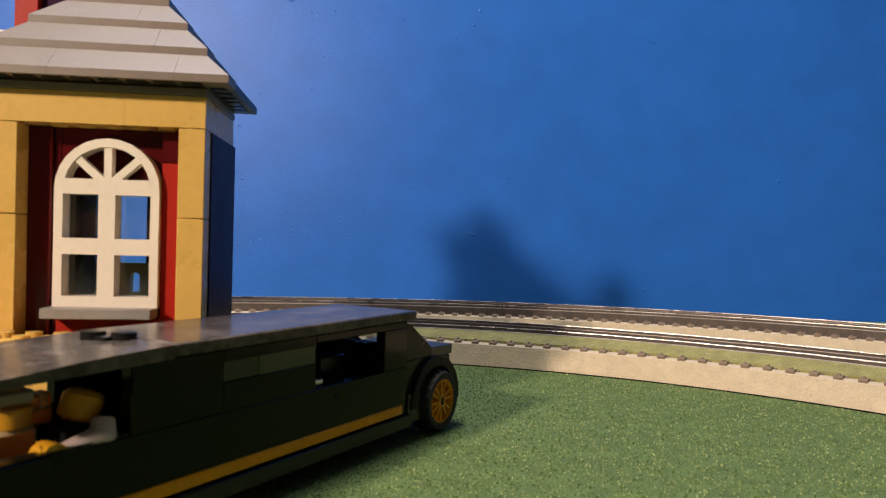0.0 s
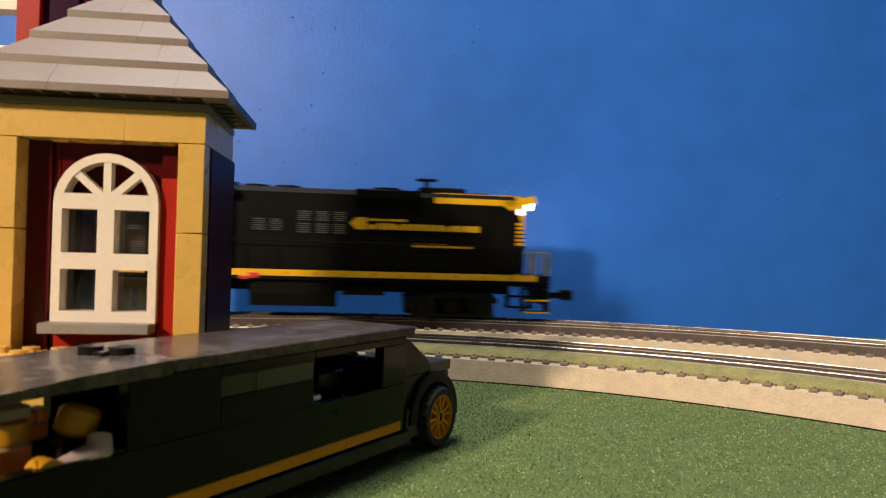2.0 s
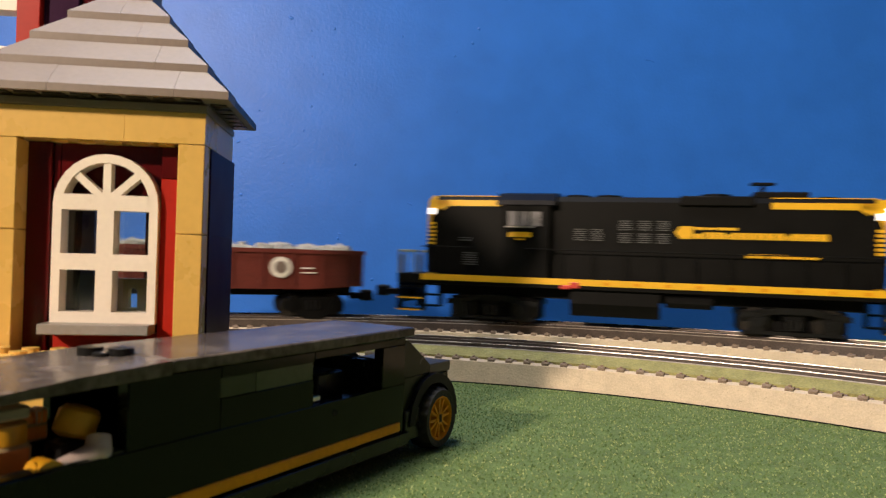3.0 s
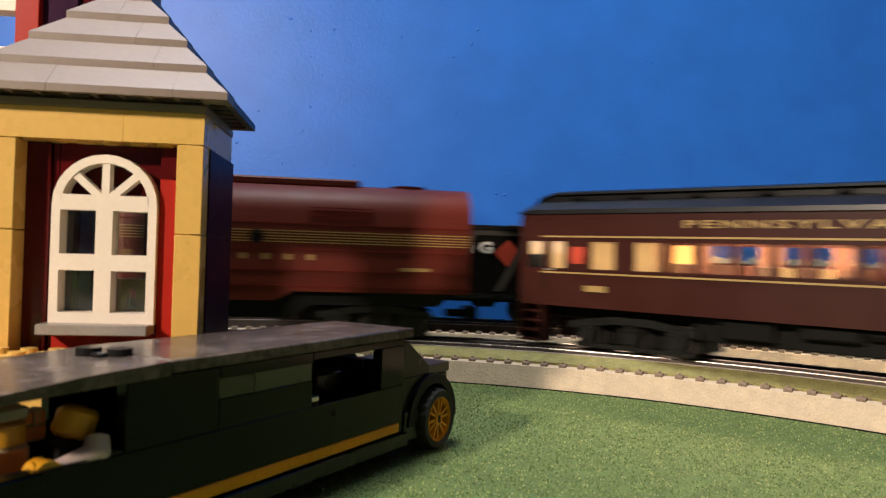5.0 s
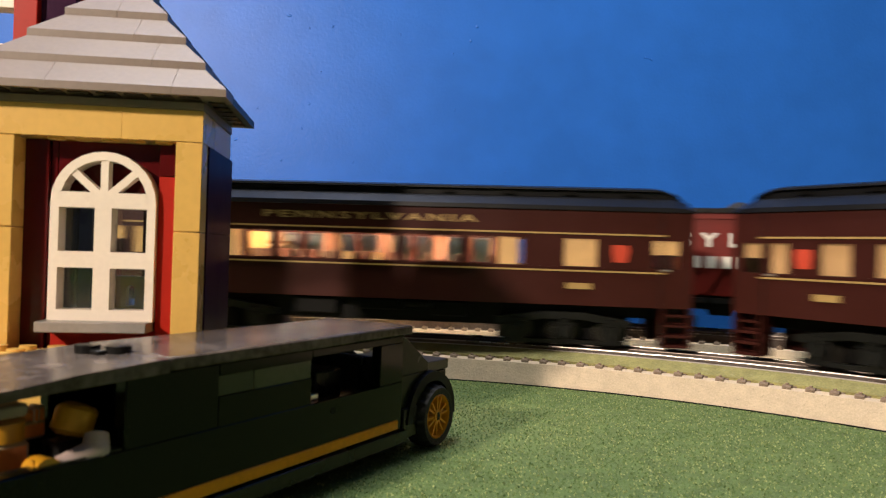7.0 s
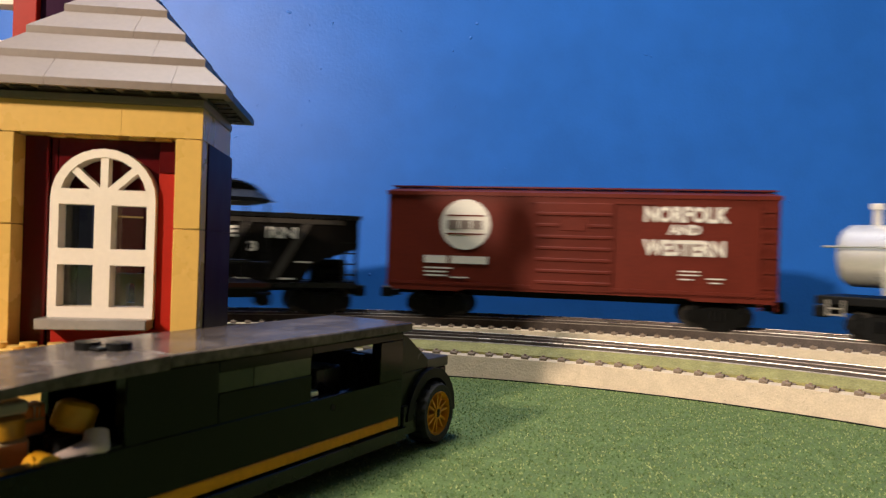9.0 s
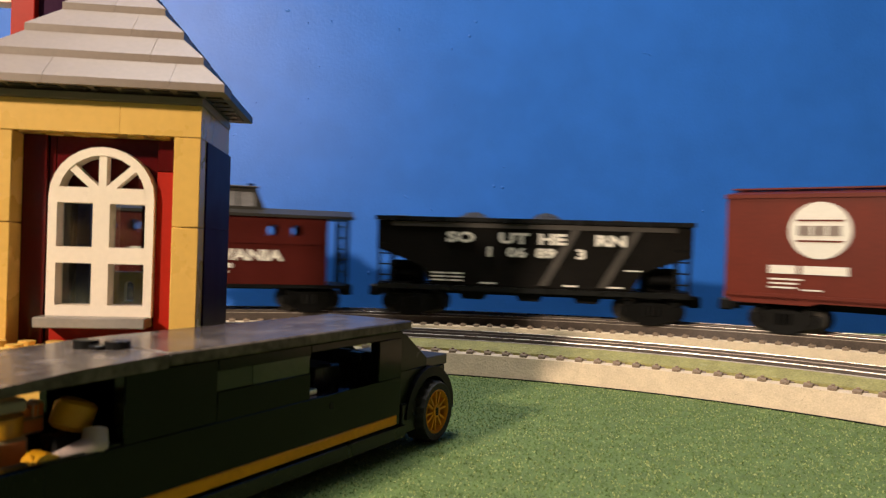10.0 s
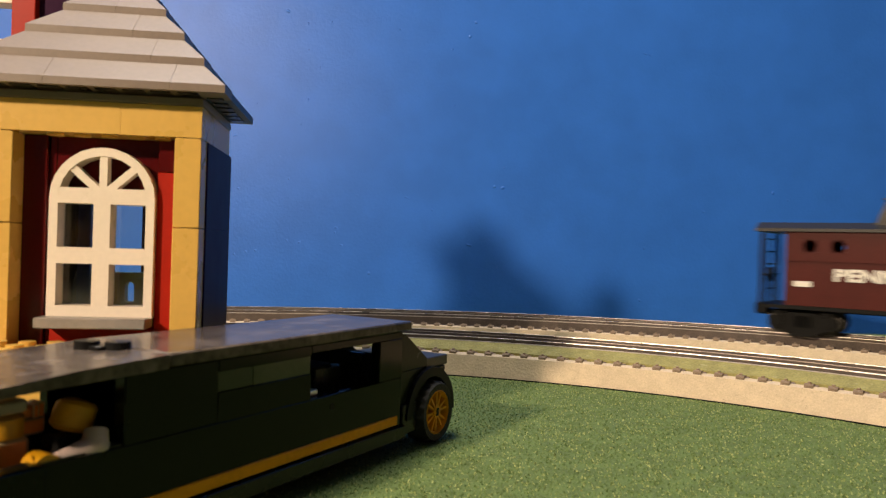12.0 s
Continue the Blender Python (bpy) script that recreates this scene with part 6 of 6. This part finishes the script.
        part("platform", bm, M_BLACK, c, "black open rear platform", smooth=False)
    bm = bmesh.new()
    box(bm, -L + 0.004, L - 0.004, -0.014, 0.014, 0.0185, zb, 0.0006)
    box(bm, -0.075, 0.075, -0.020, 0.020, 0.0120, zb, 0.0006)
    part("centre_sill", bm, M_FRAME, c, smooth=False)
    for x0, x1, zz in ((-0.058, -0.030, 0.0150), (-0.018, 0.010, 0.0185), (0.030, 0.052, 0.0160)):
        part("equipment_box", bx(x0, x1, -0.0262, 0.0262, zz, zb - 0.0005, bev=0.0010), M_FRAME, c, "black equipment box underneath", smooth=False)
    part("air_tank", cyl(bmesh.new(), (0.012, -0.022, 0.0235), (0.028, -0.022, 0.0235), 0.0036, 14), M_FRAME, c)
    for s in (-1, 1):
        truck(c, s * 0.110, r=0.0090, base=0.057, axles=3, heavy=True)
        coupler(c, s * (L - 0.002), s, 0.0165, 0.007)
    return c


def build_cab_unit():
    """Streamlined cab diesel; its nose points to -x."""
    c = thing("cab_diesel", "red toy streamlined diesel with fine gold stripes", "toy locomotive", "passenger train cars")
    L, W = 0.163, 0.0315
    zb, zt = 0.0300, 0.0985
    prof = [(-W, zb), (-W, 0.0800), (-W + 0.003, 0.0880), (-0.0200, 0.0962), (-0.008, zt), (0.008, zt), (0.0200, 0.0962), (W - 0.003, 0.0880), (W, 0.0800), (W, zb)]
    bm = bmesh.new()
    secs = [(-L, 0.72, 0.30), (-L + 0.008, 0.86, 0.52), (-L + 0.026, 0.95, 0.66), (-L + 0.036, 0.98, 0.72), (-L + 0.056, 1, 1.0), (L, 1, 1)]
    rows = [[bm.verts.new((x, y * k, zb + (z - zb) * k2)) for y, z in prof] for x, k, k2 in secs]
    for p, q in zip(rows, rows[1:]):
        for i in range(len(p) - 1):
            bm.faces.new((p[i], p[i + 1], q[i + 1], q[i]))
        bm.faces.new((p[-1], p[0], q[0], q[-1]))
    bm.faces.new(rows[0])
    bm.faces.new(rows[-1][::-1])
    part("body", bm, M_DIESEL, c, "oxide red streamlined body")
    for s in (-1, 1):
        y = s * W
        ya, yb = sorted((y, y + s * 0.0006))
        bm = bmesh.new()
        for k in range(5):
            z = 0.0602 + k * 0.0017
            box(bm, -L + 0.06, L - 0.001, ya, yb, z, z + 0.0006)
        part("pinstripe", bm, M_GOLDLET, c, "five fine gold stripes", smooth=False)
        bm = bmesh.new()
        for z in (0.0560, 0.0720, 0.0432, 0.0335):
            box(bm, -L + 0.06, L, ya, yb, z - 0.0003, z + 0.0003)
        part("seam", bm, M_BOX2, c, smooth=False)
        for x in (-0.064, -0.033, -0.002, 0.029):
            bm = cyl(bmesh.new(), (x, y - s * 0.0005, 0.0635), (x, y + s * 0.0010, 0.0635), 0.0044, 18)
            part("porthole", bm, M_BLACK, c, "dark round porthole")
        if s < 0:
            bars("name_mark", c, [(-0.075 + 0.0135 * i, -0.0715 + 0.0135 * i, 0.0495, 0.0530) for i in range(11)], -W - 0.0004, M_GOLDLET)
            bars("number_mark", c, [(0.118, 0.137, 0.0440, 0.0462)], -W - 0.0004, M_GOLDLET)
            bm = bmesh.new()
            prism(bm, [(-0.030, 0.0440), (-0.022, 0.0440), (-0.0205, 0.0500), (-0.0215, 0.0530), (-0.0305, 0.0530), (-0.0315, 0.0500)], "y", -W - 0.0006, -W - 0.0001)
            part("emblem", bm, M_KEY, c, "red keystone", smooth=False)
        bm = bmesh.new()
        for k in range(5):
            box(bm, 0.060, 0.100, ya, yb, 0.0755 + k * 0.0016, 0.0762 + k * 0.0016)
        part("louvre", bm, M_BOX2, c, smooth=False)
    bm = bmesh.new()
    box(bm, 0.006, 0.092, -0.017, 0.017, zt - 0.002, zt + 0.0035, 0.0012)
    for x in (-0.03, -0.06):
        cyl(bm, (x, 0, zt - 0.001), (x, 0, zt + 0.0018), 0.011, 20)
    cyl(bm, (0.125, 0, zt - 0.001), (0.125, 0, zt + 0.0015), 0.012, 20)
    part("roof_hatch", bm, M_DIESEL, c, "red roof hatch and fans", smooth=False)
    bm = bmesh.new()
    prism(bm, [(-L + 0.020, zb), (L - 0.010, zb), (L - 0.020, 0.0215), (0.062, 0.0215), (0.052, 0.0130), (-0.040, 0.0130), (-0.050, 0.0215), (-L + 0.030, 0.0215)], "y", -0.0265, 0.0265)
    part("underbody", bm, M_FRAME, c, smooth=False)
    bm = bmesh.new()
    prism(bm, [(0.052, zb + 0.0005), (-0.060, zb + 0.0005), (-0.045, 0.0240), (0.040, 0.0240)], "y", -W + 0.0002, W - 0.0002)
    part("skirt", bm, M_DIESEL, c, smooth=False)
    part("windscreen", bx(-L + 0.044, -L + 0.050, -0.020, 0.020, 0.0840, 0.0900), M_BLACK, c, "dark windscreen")
    part("headlight", cyl(bmesh.new(), (-L + 0.012, 0, 0.0640), (-L + 0.020, 0, 0.0640), 0.004, 16), M_STEEL, c)
    for s in (-1, 1):
        truck(c, s * 0.104, r=0.0098, base=0.050, axles=3, heavy=True)
        coupler(c, s * (L - 0.010), s, 0.0165, 0.018)
    return c


# ---------------------------------------------------------------- build
build_room()
build_track(R_NEAR, "three-rail toy track on beige roadbed, inner circle", True)
build_track(R_FAR, "three-rail toy track on beige roadbed, outer circle", False)
build_flock()
build_house()
build_limo()
build_figure()

# freight train on the outer circle: angle of each car's middle when the clock is at zero
FREIGHT_SCALE = 1.035
FREIGHT = [(build_diesel(), -55.3), (build_gondola(), -92.3), (build_hopper("reading"), -123.6), (build_hopper("penn"), -153.1),
           (build_tank(), -184.45), (build_boxcar("plain"), -217.0), (build_hopper("south"), -246.7), (build_caboose(), -272.05)]
# passenger train on the inner circle: angle behind the first coach's front edge
COACH = 47.0
PASSENGER = [(build_cab_unit(), -3.4 - 22.2), (build_coach(), COACH / 2), (build_coach(), 3.4 + COACH * 1.5), (build_coach(True, True), 6.8 + COACH * 2.5)]


def freight_angle(t):
    return -6.25 + max(0.0, 0.55 * (2.5 - t)) + max(0.0, 0.16 * (t - 10.2)) + (25.95 * t if t < 6 else 155.7 + 26.4 * (t - 6))


PASS_T = [0.0, 1.6, 3.2, 4.8, 5.0, 5.5, 6.0, 6.5, 7.0, 7.2, 8.8, 9.0, 10.0, 11.0, 12.0]
PASS_A = [190.0, 147.0, 93.5, 24.6, 16.0, -5.6, -29.0, -49.0, -68.6, -76.6, -145.0, -153.2, -193.0, -229.0, -262.0]


def passenger_angle(t):
    """Cubic through the timed angles."""
    i = max(0, min(len(PASS_T) - 2, sum(1 for k in PASS_T if k <= t) - 1))

    def slope(j):
        a, b = max(0, j - 1), min(len(PASS_T) - 1, j + 1)
        return (PASS_A[b] - PASS_A[a]) / (PASS_T[b] - PASS_T[a])
    h = PASS_T[i + 1] - PASS_T[i]
    u = (t - PASS_T[i]) / h
    return ((2 * u ** 3 - 3 * u ** 2 + 1) * PASS_A[i] + (u ** 3 - 2 * u ** 2 + u) * h * slope(i)
            + (-2 * u ** 3 + 3 * u ** 2) * PASS_A[i + 1] + (u ** 3 - u ** 2) * h * slope(i + 1))


def on_circle(cx, cy, radius, angle):
    a = radians(angle)
    return pose(cx + radius * math.sin(a), cy + radius * math.cos(a), RAIL_TOP, 0, 0, -angle)


def motions():
    steps = [i * 0.1 for i in range(121)]
    for ob, a in FREIGHT:
        ob.scale = ({"caboose": 1.01, "diesel_locomotive": 1.058}.get(ob.name, FREIGHT_SCALE),) * 3
        if ob.name == "diesel_locomotive":
            ob.scale.x = 1.065
        walk(ob, [(t, on_circle(FAR_X, FAR_Y, R_FAR - 0.006, freight_angle(t) + a)) for t in steps])
    for ob, a in PASSENGER:
        walk(ob, [(t, on_circle(CX, CY, R_NEAR - 0.008, passenger_angle(t) + a)) for t in steps])
    # wheelsets roll with the way covered
    freight = {ob for ob, a in FREIGHT}
    for wheelset, car, ax, r in TURNING:
        rad = R_FAR if car in freight else R_NEAR
        rows = []
        for k in range(361):
            t = k / FPS
            way = radians(freight_angle(t) if car in freight else passenger_angle(t)) * rad
            rows.append((t, pose(ax, 0, r + 0.0002, 0, math.degrees(way / (r * car.scale.x)), 0)))
        walk(wheelset, rows)


motions()
